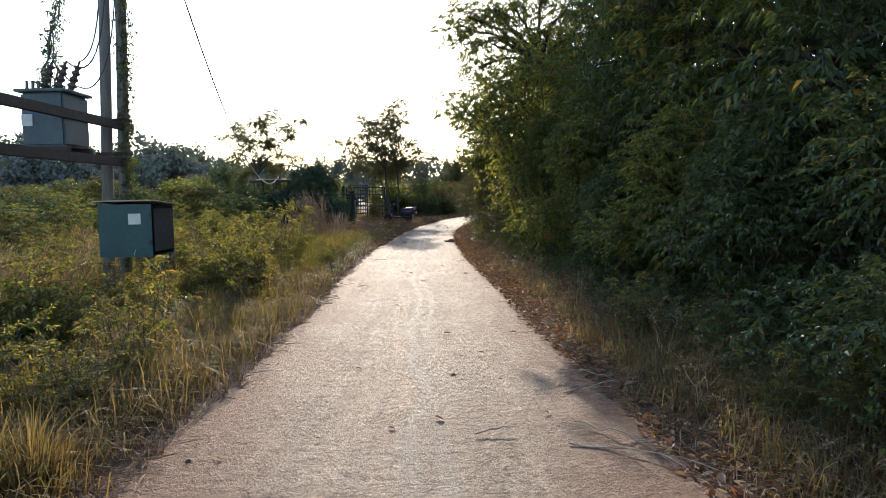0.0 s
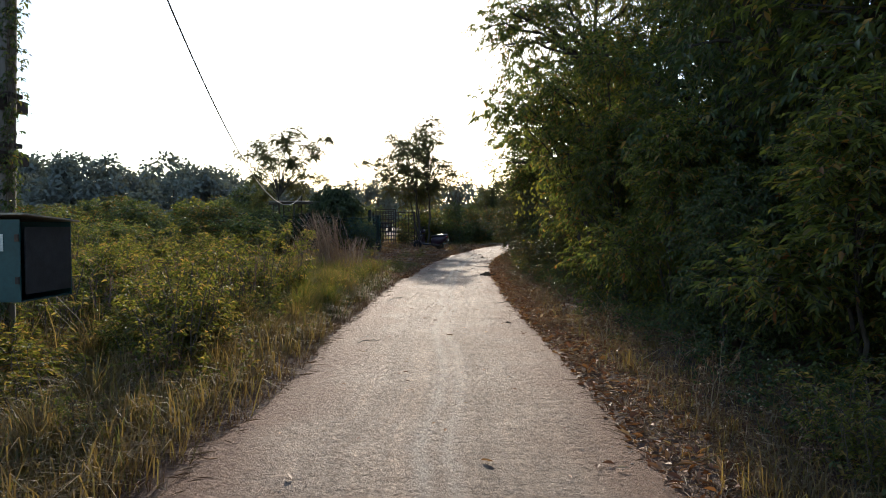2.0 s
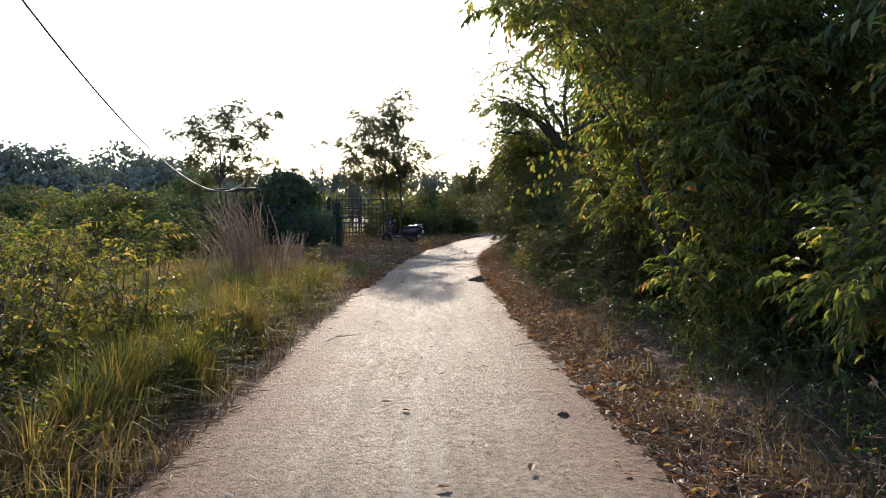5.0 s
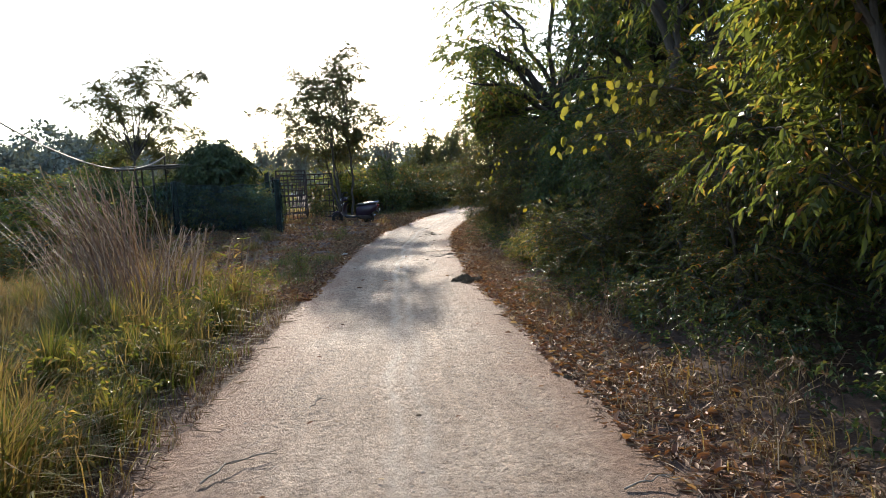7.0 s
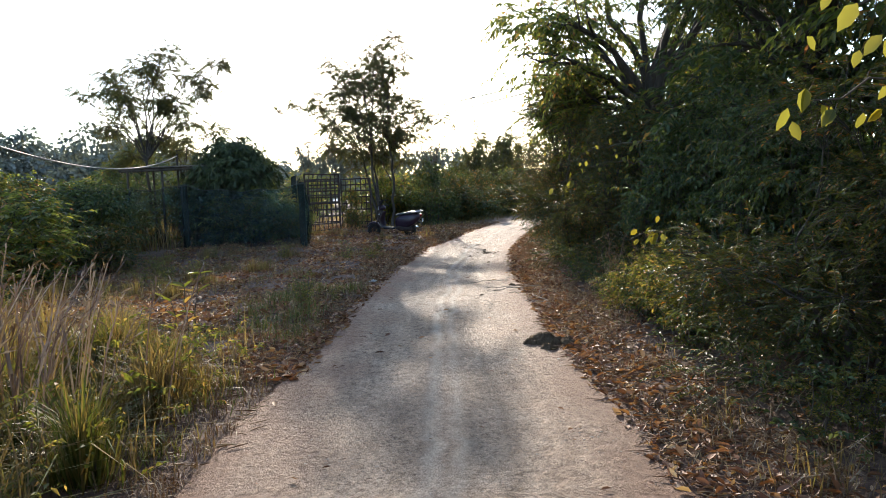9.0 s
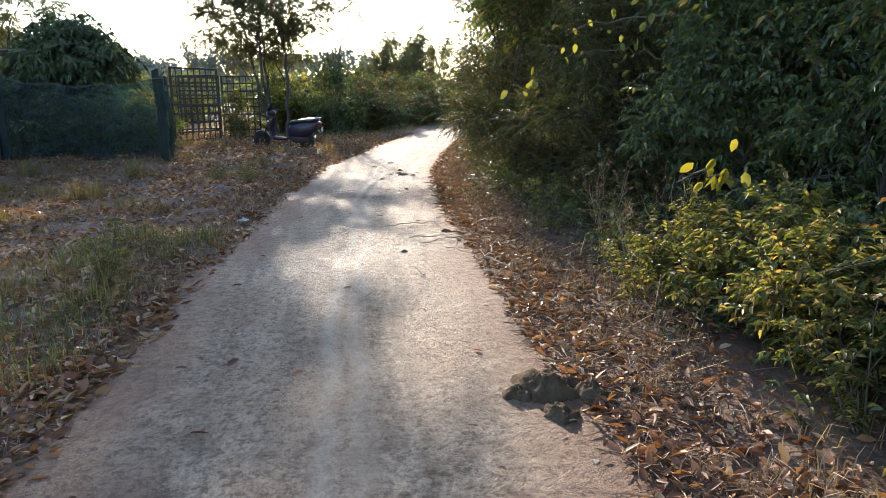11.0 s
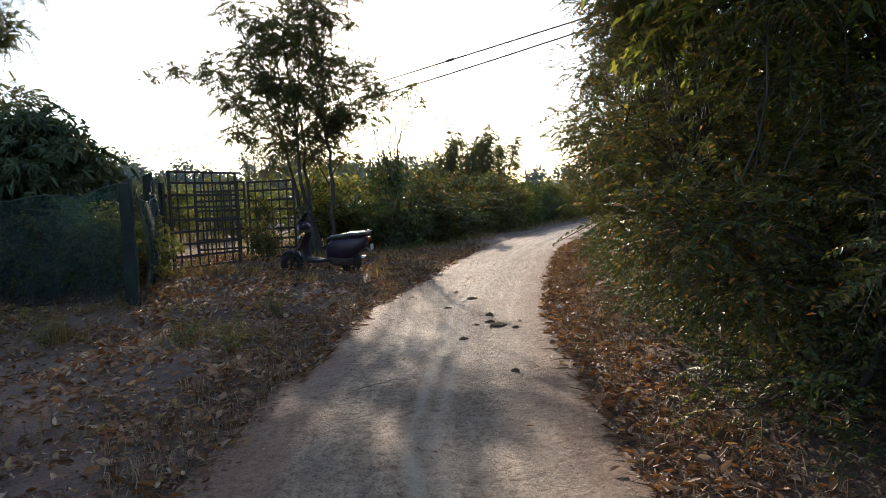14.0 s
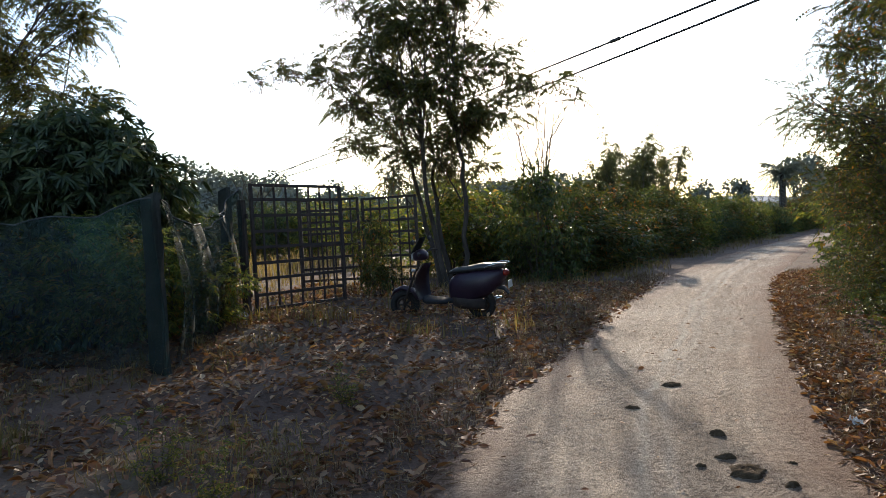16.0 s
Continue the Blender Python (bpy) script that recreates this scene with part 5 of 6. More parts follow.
def lattice_pole(x, y, h, lean, label):
    th = thing("utility_pole", Matrix.Translation((x, y, ground_at(x, y))), label, "pole", "utility poles")
    put("shaft", cyl((0, 0, -0.4), (lean, 0, h), 0.085, 0.065, 14).mesh("pole_shaft", M_POLE, True), th)
    for z in (2.25 - ground_at(x, y), 2.72 - ground_at(x, y), 5.6):
        bm = box_bm(-0.1 + lean * z / h, 0.1 + lean * z / h, -0.1, 0.1, z, z + 0.045, 0.006)
        part("clamp", bm, M_STEEL, th)
    return th


def substation():
    lattice_pole(-4.83, 10.06, 8.6, 0.3, "weathered grey utility pole wound with a creeper")
    lattice_pole(-4.58, 10.06, 8.4, 0.26, "slim weathered utility pole beside its twin")
    lattice_pole(-4.70, 5.85, 8.4, 0.0, "weathered grey utility pole carrying the beams")
    for z in (2.66, 2.15):
        th = thing("steel_beam", Matrix.Translation((-4.44, 8.0, z)), "rusty steel channel beam bolted between the poles", "beam", "transformer beams")
        bm = box_bm(-0.006, 0.006, -2.4, 2.3, -0.055, 0.055)
        part("web", bm, M_STEEL, th)
        for s in (-0.055, 0.055):
            part("flange", box_bm(-0.05, -0.006, -2.4, 2.3, s - 0.005, s + 0.005), M_STEEL, th)
        for yy in (-2.15, 2.06):
            part("bolt", box_bm(0.006, 0.03, yy - 0.018, yy + 0.018, -0.018, 0.018, 0.004), M_STEEL, th)
    # transformer on the lower beams
    th = thing("transformer", Matrix.Translation((-4.71, 8.75, 2.21)), "grey-blue oil transformer overgrown with a dry creeper", "transformer")
    part("tank", box_bm(-0.26, 0.25, -0.3, 0.3, 0.06, 0.70, 0.025), M_TRAFO, th)
    part("lid", box_bm(-0.31, 0.29, -0.35, 0.35, 0.70, 0.735, 0.008), M_TRAFO, th)
    part("skid", box_bm(-0.3, 0.28, -0.3, -0.22, 0.0, 0.06, 0.006), M_STEEL, th)
    part("skid", box_bm(-0.3, 0.28, 0.22, 0.3, 0.0, 0.06, 0.006), M_STEEL, th)
    for i in range(5):
        part("cooling_fin", box_bm(-0.2 + i * 0.09, -0.185 + i * 0.09, 0.3, 0.37, 0.14, 0.56, 0.004), M_TRAFO, th)
    part("plate", box_bm(-0.25, -0.12, -0.312, -0.302, 0.3, 0.44), M_PAPER, th, "pale rating plate")
    rng = np.random.default_rng(90)
    for i, (x, y) in enumerate([(-0.12, -0.05), (0.03, -0.02), (0.17, 0.02)]):
        a = np.array([x, y, 0.73])
        d = unit(np.array([0.32, 0.1, 1.0]))
        acc = Acc()
        zs = np.linspace(0, 0.34, 18)
        acc.add(*tube(a + zs[:, None] * d, np.where(np.arange(18) % 4 < 2, 0.055, 0.032) * np.linspace(1.1, 0.8, 18), 10))
        put("bushing", acc.mesh("bushing", M_PORC, True), th, "brown ribbed porcelain bushing")
        tip = a + d * 0.34
        put("terminal", Acc().add(*tube(np.array([tip, tip + d * 0.07]), 0.012, 6)).mesh("terminal", M_STEEL), th)
        top = np.array([0.12 - 0.1 * i, 1.5, 2.3 + 0.7 * i])
        put("lead", Acc().add(*tube(bend(tip + d * 0.06, top, (0.15, -0.1, -0.75 + 0.1 * i), 14), 0.009, 5)).mesh("lead", M_CABLE, True), th)
    # low-voltage terminals and their cable
    for i in range(3):
        put("stud", cyl((-0.2 + 0.07 * i, -0.24, 0.73), (-0.2 + 0.07 * i, -0.24, 0.84), 0.02, 0.014, 8).mesh("stud", M_PORC, True), th)
    # creeper over it
    cr = thing("creeper", Matrix.Translation((-4.68, 8.75, 2.93)), "dry dark creeper climbing from the transformer", "creeper")
    stem, fol = Acc(), Acc()
    for i in range(5):
        p = bend((rng.normal(-0.12, 0.06), rng.normal(0, 0.06), 0), (0.1 + rng.normal(0, 0.05), 0.4, 1.6), (-0.12, 0, 0.05), 14, 0.025, rng)
        stem.add(*tube(p, np.linspace(0.012, 0.005, 14), 4))
        n = 46
        b = p[(rng.random(n) ** 1.6 * 14).astype(int)] + rng.normal(0, 0.05, (n, 3))
        lf, st = sprays(rng, b, on_sphere(rng, n), rng.uniform(0.05, 0.12, n), 5, 0.05, 0.5, "alternate")
        fol.add(*lf)
    put("stem", stem.mesh("creeper_stem", M_TWIG), cr)
    put("foliage", fol.mesh("creeper_leaves", M_DARK), cr)
    # creeper on the pole
    cr = thing("creeper", Matrix.Translation((-4.5, 9.98, 0)), "thin leafy creeper hanging down the pole", "creeper")
    stem, fol = Acc(), Acc()
    for i in range(5):
        p = bend((rng.normal(0, 0.03), 0, 0.3), (0.1 + rng.normal(0.05, 0.05), 0, 6.5), (0.06, 0, 0), 40, 0.022, rng)
        stem.add(*tube(p, 0.005, 4))
        n = 130
        b = p[rng.integers(2, 39, n)] + rng.normal(0, 0.04, (n, 3))
        lf, st = sprays(rng, b, on_sphere(rng, n), rng.uniform(0.05, 0.12, n), 5, 0.05, 0.5, "alternate")
        fol.add(*lf)
    put("stem", stem.mesh("vine_stem", M_TWIG), cr)
    put("foliage", fol.mesh("vine_leaves", M_DARK), cr)
    # meter box
    th = thing("meter_box", Matrix.Translation((-4.1, 9.5, 0.88)), "blue-green sheet-metal meter box with a pale top", "box")
    t = 0.012
    part("back_panel", box_bm(-0.35, 0.34, 0.34, 0.34 + t, 0, 0.7), M_BOX, th)
    part("front_panel", box_bm(-0.35, 0.34, -0.38, -0.38 + t, 0, 0.68, 0.003), M_BOX, th)
    part("side_panel", box_bm(-0.35, -0.35 + t, -0.37 + t, 0.34, 0, 0.68), M_BOX, th)
    part("bottom_panel", box_bm(-0.338, 0.33, -0.36, 0.33, 0, t), M_BOX, th)
    part("shelf", box_bm(-0.33, 0.2, -0.35, 0.33, 0.3, 0.312), M_BLACKIN, th)
    # right side of the box: shade painted in with the dark material
    part("side_door", box_bm(0.335, 0.347, -0.32, 0.33, 0.06, 0.62, 0.003), M_BLACKIN, th, "right side of the box, its shade put into a dark colour")
    bm = box_bm(-0.4, 0.4, -0.43, 0.4, 0.69, 0.705, 0.004)
    bmesh.ops.rotate(bm, verts=bm.verts, cent=(0, 0, 0.7), matrix=Matrix.Rotation(radians(-4), 3, "X"))
    part("top", bm, M_DULLTOP, th, "pale sloping top")
    part("label_plate", box_bm(0.04, 0.2, -0.386, -0.381, 0.42, 0.56), M_PAPER, th, "pale paper notice")
    for z in (0.15, 0.5):
        part("hinge", box_bm(0.3, 0.335, -0.395, -0.38, z, z + 0.06, 0.003), M_STEEL, th)
    for x in (-0.3, 0.0):
        part("bracket", box_bm(x - 0.42, x - 0.38, 0.35, 0.62, 0.3, 0.34), M_STEEL, th)
    # service cable to the shed
    c = bend((-4.33, 10.06, 7.27), (-9.09, 39.83, 3.1), (0, 0, -2.34), 40)
    cb = put("cable", Acc().add(*tube(c, 0.015, 6)).mesh("cable", M_PALECABLE, True))
    tagged(cb, "sagging grey service cable from pole to shed", "cable")
    part("crossarm", box_bm(-5.3, -4.3, 10.16, 10.23, 8.12, 8.2, 0.006), M_STEEL, bpy.data.objects["utility_pole"], m=Matrix.Translation((4.83, -10.06, -ground_at(-4.83, 10.06))))


substation()


def power_line():
    th = lattice_pole(4.7, 43.0, 6.1, 0.0, "weathered pole of the power line in the thicket")
    part("crossarm", box_bm(-0.5, 0.5, -0.16, -0.09, 5.62, 5.7, 0.006), M_STEEL, th)
    for start, end, sag, label in (((4.04, 42.91, 5.65), (-29.3, 79.0, 4.45), 0.19, "thin black overhead wire with a hanging spacer"), ((4.15, 42.93, 5.44), (-27.8, 79.0, 5.4), 0.71, "thin black overhead wire")):
        p = bend(start, end, (0, 0, -sag), 30)
        ob = tagged(put("overhead_wire", Acc().add(*tube(p, 0.023, 5)).mesh("wire", M_CABLE, True)), label, "wire", "overhead wires")
        d = unit(np.array(end) - start)
        p2 = bend(start, np.array(start) - d * 30 + [0, 0, 1], (0, 0, -0.4), 20)
        tagged(put("overhead_wire", Acc().add(*tube(p2, 0.014, 5)).mesh("wire", M_CABLE, True)), label, "wire", "overhead wires")
        off = sag < 0.5
        if off:
            q = p[5]
            put("spacer", cyl(q, q - [0, 0, 0.3], 0.02, sides=6).mesh("spacer", M_CABLE), ob)
            put("splice", cyl(p[3], p[3] + d * 0.25, 0.04, sides=6).mesh("splice", M_CABLE), ob)


power_line()


# ---- gate, fence, shed ----
def gate_leaf(a, b, z0, z1, cols, rows, label):
    a, b = Vector(a), Vector(b)
    w = (b - a).length
    m = Matrix.Translation((a.x, a.y, z0)) @ Matrix.Rotation(math.atan2(b.y - a.y, b.x - a.x), 4, "Z")
    th = thing("gate_leaf", m, label, "gate", "gate leaves")
    h = z1 - z0
    for x0, x1, c0, c1 in ((0, 0.055, 0, h), (w - 0.055, w, 0, h)):
        part("stile", box_bm(x0, x1, -0.022, 0.022, c0, c1, 0.004), M_STEEL, th)
    for c in (0, h - 0.045):
        part("rail", box_bm(0.056, w - 0.056, -0.022, 0.022, c, c + 0.045, 0.004), M_STEEL, th)
    for i in range(1, cols):
        x = w * i / cols
        part("upright_bar", box_bm(x - 0.017, x + 0.017, 0.003, 0.015, 0.046, h - 0.046), M_STEEL, th)
    for i in range(1, rows):
        z = h * i / rows
        part("cross_bar", box_bm(0.056, w - 0.056, -0.012, 0.002, z - 0.024, z + 0.024), M_STEEL, th)
    return th


def gate():
    gate_leaf((-5.42, 41.2), (-4.5, 42.8), 0.48, 2.44, 8, 8, "rusty steel grid gate leaf standing ajar")
    gate_leaf((-6.05, 44.75), (-4.85, 45.0), 0.46, 2.36, 7, 8, "rusty steel grid gate leaf folded behind")
    gate_leaf((-4.8, 45.0), (-3.6, 44.8), 0.42, 2.33, 6, 8, "rusty steel grid gate leaf beside the tree")
    th = thing("gate_post", Matrix.Translation((-5.52, 41.12, ground_at(-5.52, 41.12))), "dark rusty square steel gate post", "post")
    part("shaft", box_bm(-0.05, 0.05, -0.05, 0.05, -0.3, 1.78, 0.006), M_STEEL, th)
    for z in (0.3, 1.5):
        part("hinge", box_bm(0.05, 0.1, -0.02, 0.02, z, z + 0.07, 0.006), M_STEEL, th)


gate()


def dry_vine():
    rng = np.random.default_rng(52)
    th = thing("dry_vine", Matrix.Translation((-5.5, 41.4, 2.2)), "bare dry vine arching above the gate", "vine")
    for i in range(7):
        e = (rng.uniform(-0.5, 1.1), rng.uniform(-0.2, 0.6), rng.uniform(0.2, 0.75))
        put("tendril", Acc().add(*tube(bend((rng.normal(0, 0.1), 0, -0.3), e, (0, 0, 0.25), 9, 0.015, rng), np.linspace(0.009, 0.004, 9), 4)).mesh("tendril", M_TWIG, True), th)


dry_vine()
M_SLAB = rough_mat("mossy_slab", [(0.3, (0.02, 0.024, 0.02)), (0.7, (0.05, 0.054, 0.045))], 5, 0.9, 0.6, 0.012)


def fence():
    rng = np.random.default_rng(50)
    posts = [(-4.78, 37.6, 2.05), (-5.72, 41.0, 2.36), (-8.35, 38.25, 2.15), (-11.6, 38.4, 2.2), (-14.8, 38.6, 2.2)]
    for i, (x, y, z) in enumerate(posts):
        g = ground_at(x, y)
        th = thing("fence_post", Matrix.Translation((x, y, g)), "rough mossy stone slab fence post", "post", "fence posts")
        bm = bmesh.new()
        rings = []
        for k in range(9):
            zz = -0.3 + (z - g + 0.3) * k / 8
            j = rng.uniform(-0.012, 0.012, 8)
            w = 0.095 - 0.012 * k / 8
            rings.append([bm.verts.new((sx * w + j[q], sy * 0.055 + j[q + 4], zz + (0.03 * sx if k == 8 else 0))) for q, (sx, sy) in enumerate([(-1, -1), (1, -1), (1, 1), (-1, 1)])])
        for r0, r1 in zip(rings, rings[1:]):
            for q in range(4):
                bm.faces.new((r0[q], r0[(q + 1) % 4], r1[(q + 1) % 4], r1[q]))
        bm.faces.new(rings[-1])
        bmesh.ops.bevel(bm, geom=[e for e in bm.edges if abs(e.verts[0].co.z - e.verts[1].co.z) > 0.1], offset=0.015, segments=1, affect="EDGES")
        part("slab", bm, M_SLAB, th)
    for i, (a, b, sag) in enumerate([(0, 1, 0.4), (2, 0, 0.18), (3, 2, 0.12), (4, 3, 0.15)]):
        pa, pb = np.array(posts[a]), np.array(posts[b])
        pb = pb + [0.17, 0, 0] if i == 1 else pb
        nu, nv = 40, 16
        u, v = np.meshgrid(np.linspace(0, 1, nu), np.linspace(0, 1, nv), indexing="ij")
        side = unit(np.array([-(pb - pa)[1], (pb - pa)[0], 0]))
        side = side if (side[0] > 0 if i == 0 else side[1] < 0) else -side
        x = pa[0] + (pb - pa)[0] * u
        y = pa[1] + (pb - pa)[1] * u
        top = pa[2] + (pb[2] - pa[2]) * u - sag * 4 * u * (1 - u) - 0.05 + 0.03 * np.sin(u * 21 + i)
        fold = (0.125 + 0.05 * np.sin(u * 17 + 3 * v + i) * (0.35 + v) * 0.8 + 0.03 * np.sin(u * 41 + 5 * v)) + 0.10 * np.sin(v * 3.1) * (i == 0)
        gz = lie(x, y)
        z = gz + 0.01 + (top - gz) * v
        pts = np.stack([x + side[0] * fold, y + side[1] * fold, z], -1).reshape(-1, 3)
        ii, jj = np.meshgrid(np.arange(nu - 1), np.arange(nv - 1), indexing="ij")
        f = np.stack([ii * nv + jj, (ii + 1) * nv + jj, (ii + 1) * nv + jj + 1, ii * nv + jj + 1], -1).reshape(-1, 4)
        th = thing("shade_net", Matrix.Identity(4), "torn dark green shade netting hung between posts", "netting", "shade nets")
        put("cloth", Acc().add(pts, f).mesh("net", M_NET, True), th)
        put("cord", Acc().add(*tube(pts.reshape(nu, nv, 3)[:, -1] + [0, 0, 0.004], 0.008, 5)).mesh("cord", M_CABLE, True), th)


fence()


def shed():
    g = ground_at(-10, 39.6)
    th = thing("shed", Matrix.Translation((-10.1, 40.0, g)), "low open shed with a weathered sheet roof", "shed")
    for x, y, h in ((-0.25, -0.9, 2.25), (1.75, -0.9, 2.25), (1.75, 1.0, 2.4), (-0.25, 1.0, 2.4), (0.8, -0.9, 2.25)):
        put("post", cyl((x, y, -0.2), (x, y, h), 0.04, 0.035, 8).mesh("shed_post", M_BARK, True), th)
    put("beam", cyl((-0.5, -0.9, 2.22), (2.0, -0.9, 2.22), 0.05, 0.045, 8).mesh("shed_beam", M_BARK, True), th)
    nx = 60
    acc = Acc()
    xs = np.linspace(-0.6, 2.1, nx)
    wave = 0.018 * np.sin(np.arange(nx) * 1.9)
    lo = np.stack([xs, np.full(nx, -1.0), 2.30 + wave], 1)
    hi = np.stack([xs, np.full(nx, 1.1), 2.42 + wave], 1)
    v = np.concatenate([lo, hi, hi - [0, 0, 0.012], lo - [0, 0, 0.012]])
    i = np.arange(nx - 1)
    f = np.concatenate([np.stack([i + k * nx, i + 1 + k * nx, i + 1 + ((k + 1) % 4) * nx, i + ((k + 1) % 4) * nx], 1) for k in range(4)])
    put("roof", acc.add(v, f).mesh("shed_roof", M_ROOF), th)
    put("rafter", cyl((-0.5, 0.9, 2.35), (2.0, 0.9, 2.35), 0.045, 0.04, 8).mesh("shed_rafter", M_BARK, True), th)
    put("mast", cyl((1.01, -0.17, -0.2), (1.01, -0.17, 3.16 - g), 0.035, 0.03, 8).mesh("shed_mast", M_BARK, True), th)


shed()


# ---- scooter ----
def loft(rows, sides=16, power=2.6):
    """A closed body through rounded sections across x: rows of (x, z centre, half width, half height)."""
    bm = bmesh.new()
    rings = []
    for x, zc, hw, hh in rows:
        ring = []
        for k in range(sides):
            a = 2 * math.pi * k / sides
            c, s = math.cos(a), math.sin(a)
            ring.append(bm.verts.new((x, hw * math.copysign(abs(c) ** (2 / power), c), zc + hh * math.copysign(abs(s) ** (2 / power), s))))
        rings.append(ring)
    for a, b in zip(rings, rings[1:]):
        for k in range(sides):
            bm.faces.new((a[k], a[(k + 1) % sides], b[(k + 1) % sides], b[k]))
    bm.faces.new(rings[0][::-1])
    bm.faces.new(rings[-1])
    bmesh.ops.recalc_face_normals(bm, faces=bm.faces)
    return bm


def ring_bm(r, w, tube_r, x, z, turn=0.0):
    bm = bmesh.new()
    n, k = 28, 10
    vs = [[bm.verts.new(((r + tube_r * math.cos(b)) * math.cos(a), w * math.sin(b), (r + tube_r * math.cos(b)) * math.sin(a))) for b in [2 * math.pi * j / k for j in range(k)]] for a in [2 * math.pi * i / n for i in range(n)]]
    for i in range(n):
        for j in range(k):
            bm.faces.new((vs[i][j], vs[(i + 1) % n][j], vs[(i + 1) % n][(j + 1) % k], vs[i][(j + 1) % k]))
    bmesh.ops.rotate(bm, verts=bm.verts, cent=(0, 0, 0), matrix=Matrix.Rotation(turn, 3, "Z"))
    bmesh.ops.translate(bm, verts=bm.verts, vec=(x, 0, z))
    bmesh.ops.recalc_face_normals(bm, faces=bm.faces)
    return bm


def scooter():
    rear, front = Vector((-1.98, 41.55)), Vector((-3.22, 41.85))
    g = min(ground_at(*rear), ground_at(*front))
    d = front - rear
    th = thing("scooter", Matrix.Translation((rear.x, rear.y, g)) @ Matrix.Rotation(math.atan2(d.y, d.x), 4, "Z") @ Matrix.Rotation(radians(-5), 4, "X"), "dark parked motor scooter leaning on its stand", "scooter")
    wb = d.length
    turn = radians(22)
    for nm, x, t in (("rear_wheel", 0.0, 0.0), ("front_wheel", wb, turn)):
        hub = part(nm, loft([(-0.03, 0, 0.02, 0.02), (0, 0, 0.06, 0.05), (0.03, 0, 0.02, 0.02)]), M_STEEL, th, m=Matrix.Translation((x, 0, 0.23)))
        part("tyre", ring_bm(0.18, 0.05, 0.05, 0, 0, t), M_RUBBER, hub, smooth=True)
        part("rim", ring_bm(0.115, 0.04, 0.022, 0, 0, t), M_STEEL, hub, smooth=True)
        for k in range(5):
            a = 2 * math.pi * k / 5
            hubv = np.array([[0.0, 0, 0], [0.12 * math.cos(a) * math.cos(t), 0.12 * math.cos(a) * math.sin(t), 0.12 * math.sin(a)]])
            put("spoke", Acc().add(*tube(hubv, 0.014, 6)).mesh("spoke", M_STEEL), hub)
    part("rear_body", loft([(-0.42, 0.66, 0.05, 0.04), (-0.34, 0.63, 0.13, 0.12), (-0.15, 0.56, 0.18, 0.2), (0.1, 0.5, 0.2, 0.25), (0.3, 0.47, 0.18, 0.25), (0.42, 0.44, 0.14, 0.21), (0.47, 0.43, 0.1, 0.16)]), M_PAINT, th, "glossy dark purple side panels", smooth=True)
    part("seat", loft([(-0.4, 0.79, 0.08, 0.03), (-0.32, 0.79, 0.13, 0.05), (-0.05, 0.785, 0.145, 0.055), (0.12, 0.76, 0.14, 0.05), (0.36, 0.74, 0.12, 0.045), (0.46, 0.71, 0.07, 0.03)]), M_SEAT, th, "black vinyl seat with a worn sheen", smooth=True)
    part("floorboard", loft([(0.38, 0.31, 0.17, 0.05), (0.6, 0.28, 0.18, 0.035), (0.86, 0.3, 0.17, 0.05), (0.9, 0.32, 0.15, 0.05)]), M_BLACKIN, th, smooth=True)
    # front apron: a curved shell leaning back
    bm = bmesh.new()
    rows = []
    for i in range(9):
        s = i / 8
        z, x, w = 0.3 + 0.56 * s, 0.9 + 0.12 * math.sin(s * 2.6) - 0.13 * s, 0.2 + 0.08 * math.sin(s * math.pi) - 0.05 * s
        rows.append([bm.verts.new((x + 0.09 * (1 - q * q), q * w, z)) for q in [k / 4 - 1 for k in range(9)]])
    for a, b in zip(rows, rows[1:]):
        for k in range(8):
            bm.faces.new((a[k], a[k + 1], b[k + 1], b[k]))
    bmesh.ops.solidify(bm, geom=list(bm.faces), thickness=0.03)
    part("front_apron", bm, M_PAINT, th, smooth=True)
    part("front_mudguard", loft([(wb - 0.24, 0.33, 0.06, 0.03), (wb - 0.16, 0.45, 0.075, 0.04), (wb, 0.5, 0.08, 0.035), (wb + 0.14, 0.45, 0.07, 0.035), (wb + 0.22, 0.36, 0.05, 0.02)]), M_PAINT, th, smooth=True)
    for s in (-0.075, 0.075):
        put("fork_leg", cyl((wb, s, 0.23), (0.98, s, 0.8), 0.018, sides=8).mesh("fork", M_STEEL, True), th)
    part("headset", loft([(0.82, 0.98, 0.06, 0.05), (0.9, 1.0, 0.12, 0.09), (0.98, 0.99, 0.11, 0.085), (1.05, 0.97, 0.06, 0.05)]), M_PAINT, th, smooth=True)
    bm = bmesh.new()
    rows = []
    for i in range(6):
        q = i / 5
        rows.append([bm.verts.new((1.03 - 0.16 * q + 0.05 * (1 - w * w), w * (0.15 - 0.05 * q * q), 1.02 + 0.24 * q)) for w in [k / 4 - 1 for k in range(9)]])
    for a, b in zip(rows, rows[1:]):
        for k in range(8):
            bm.faces.new((a[k], a[k + 1], b[k + 1], b[k]))
    bmesh.ops.solidify(bm, geom=list(bm.faces), thickness=0.008)
    part("fly_screen", bm, M_BLACKIN, th, "small dark fly screen", smooth=True)
    part("headlight", loft([(1.02, 0.98, 0.075, 0.06), (1.055, 0.975, 0.08, 0.065), (1.075, 0.97, 0.05, 0.045)]), M_LAMP, th, "pale glass headlight", smooth=True)
    for s in (-1, 1):
        put("handlebar", Acc().add(*tube(bend((0.9, 0.08 * s, 1.0), (0.8, 0.34 * s, 1.03), (0.02, 0, 0.03), 8), 0.016, 8)).mesh("bar", M_RUBBER, True), th)
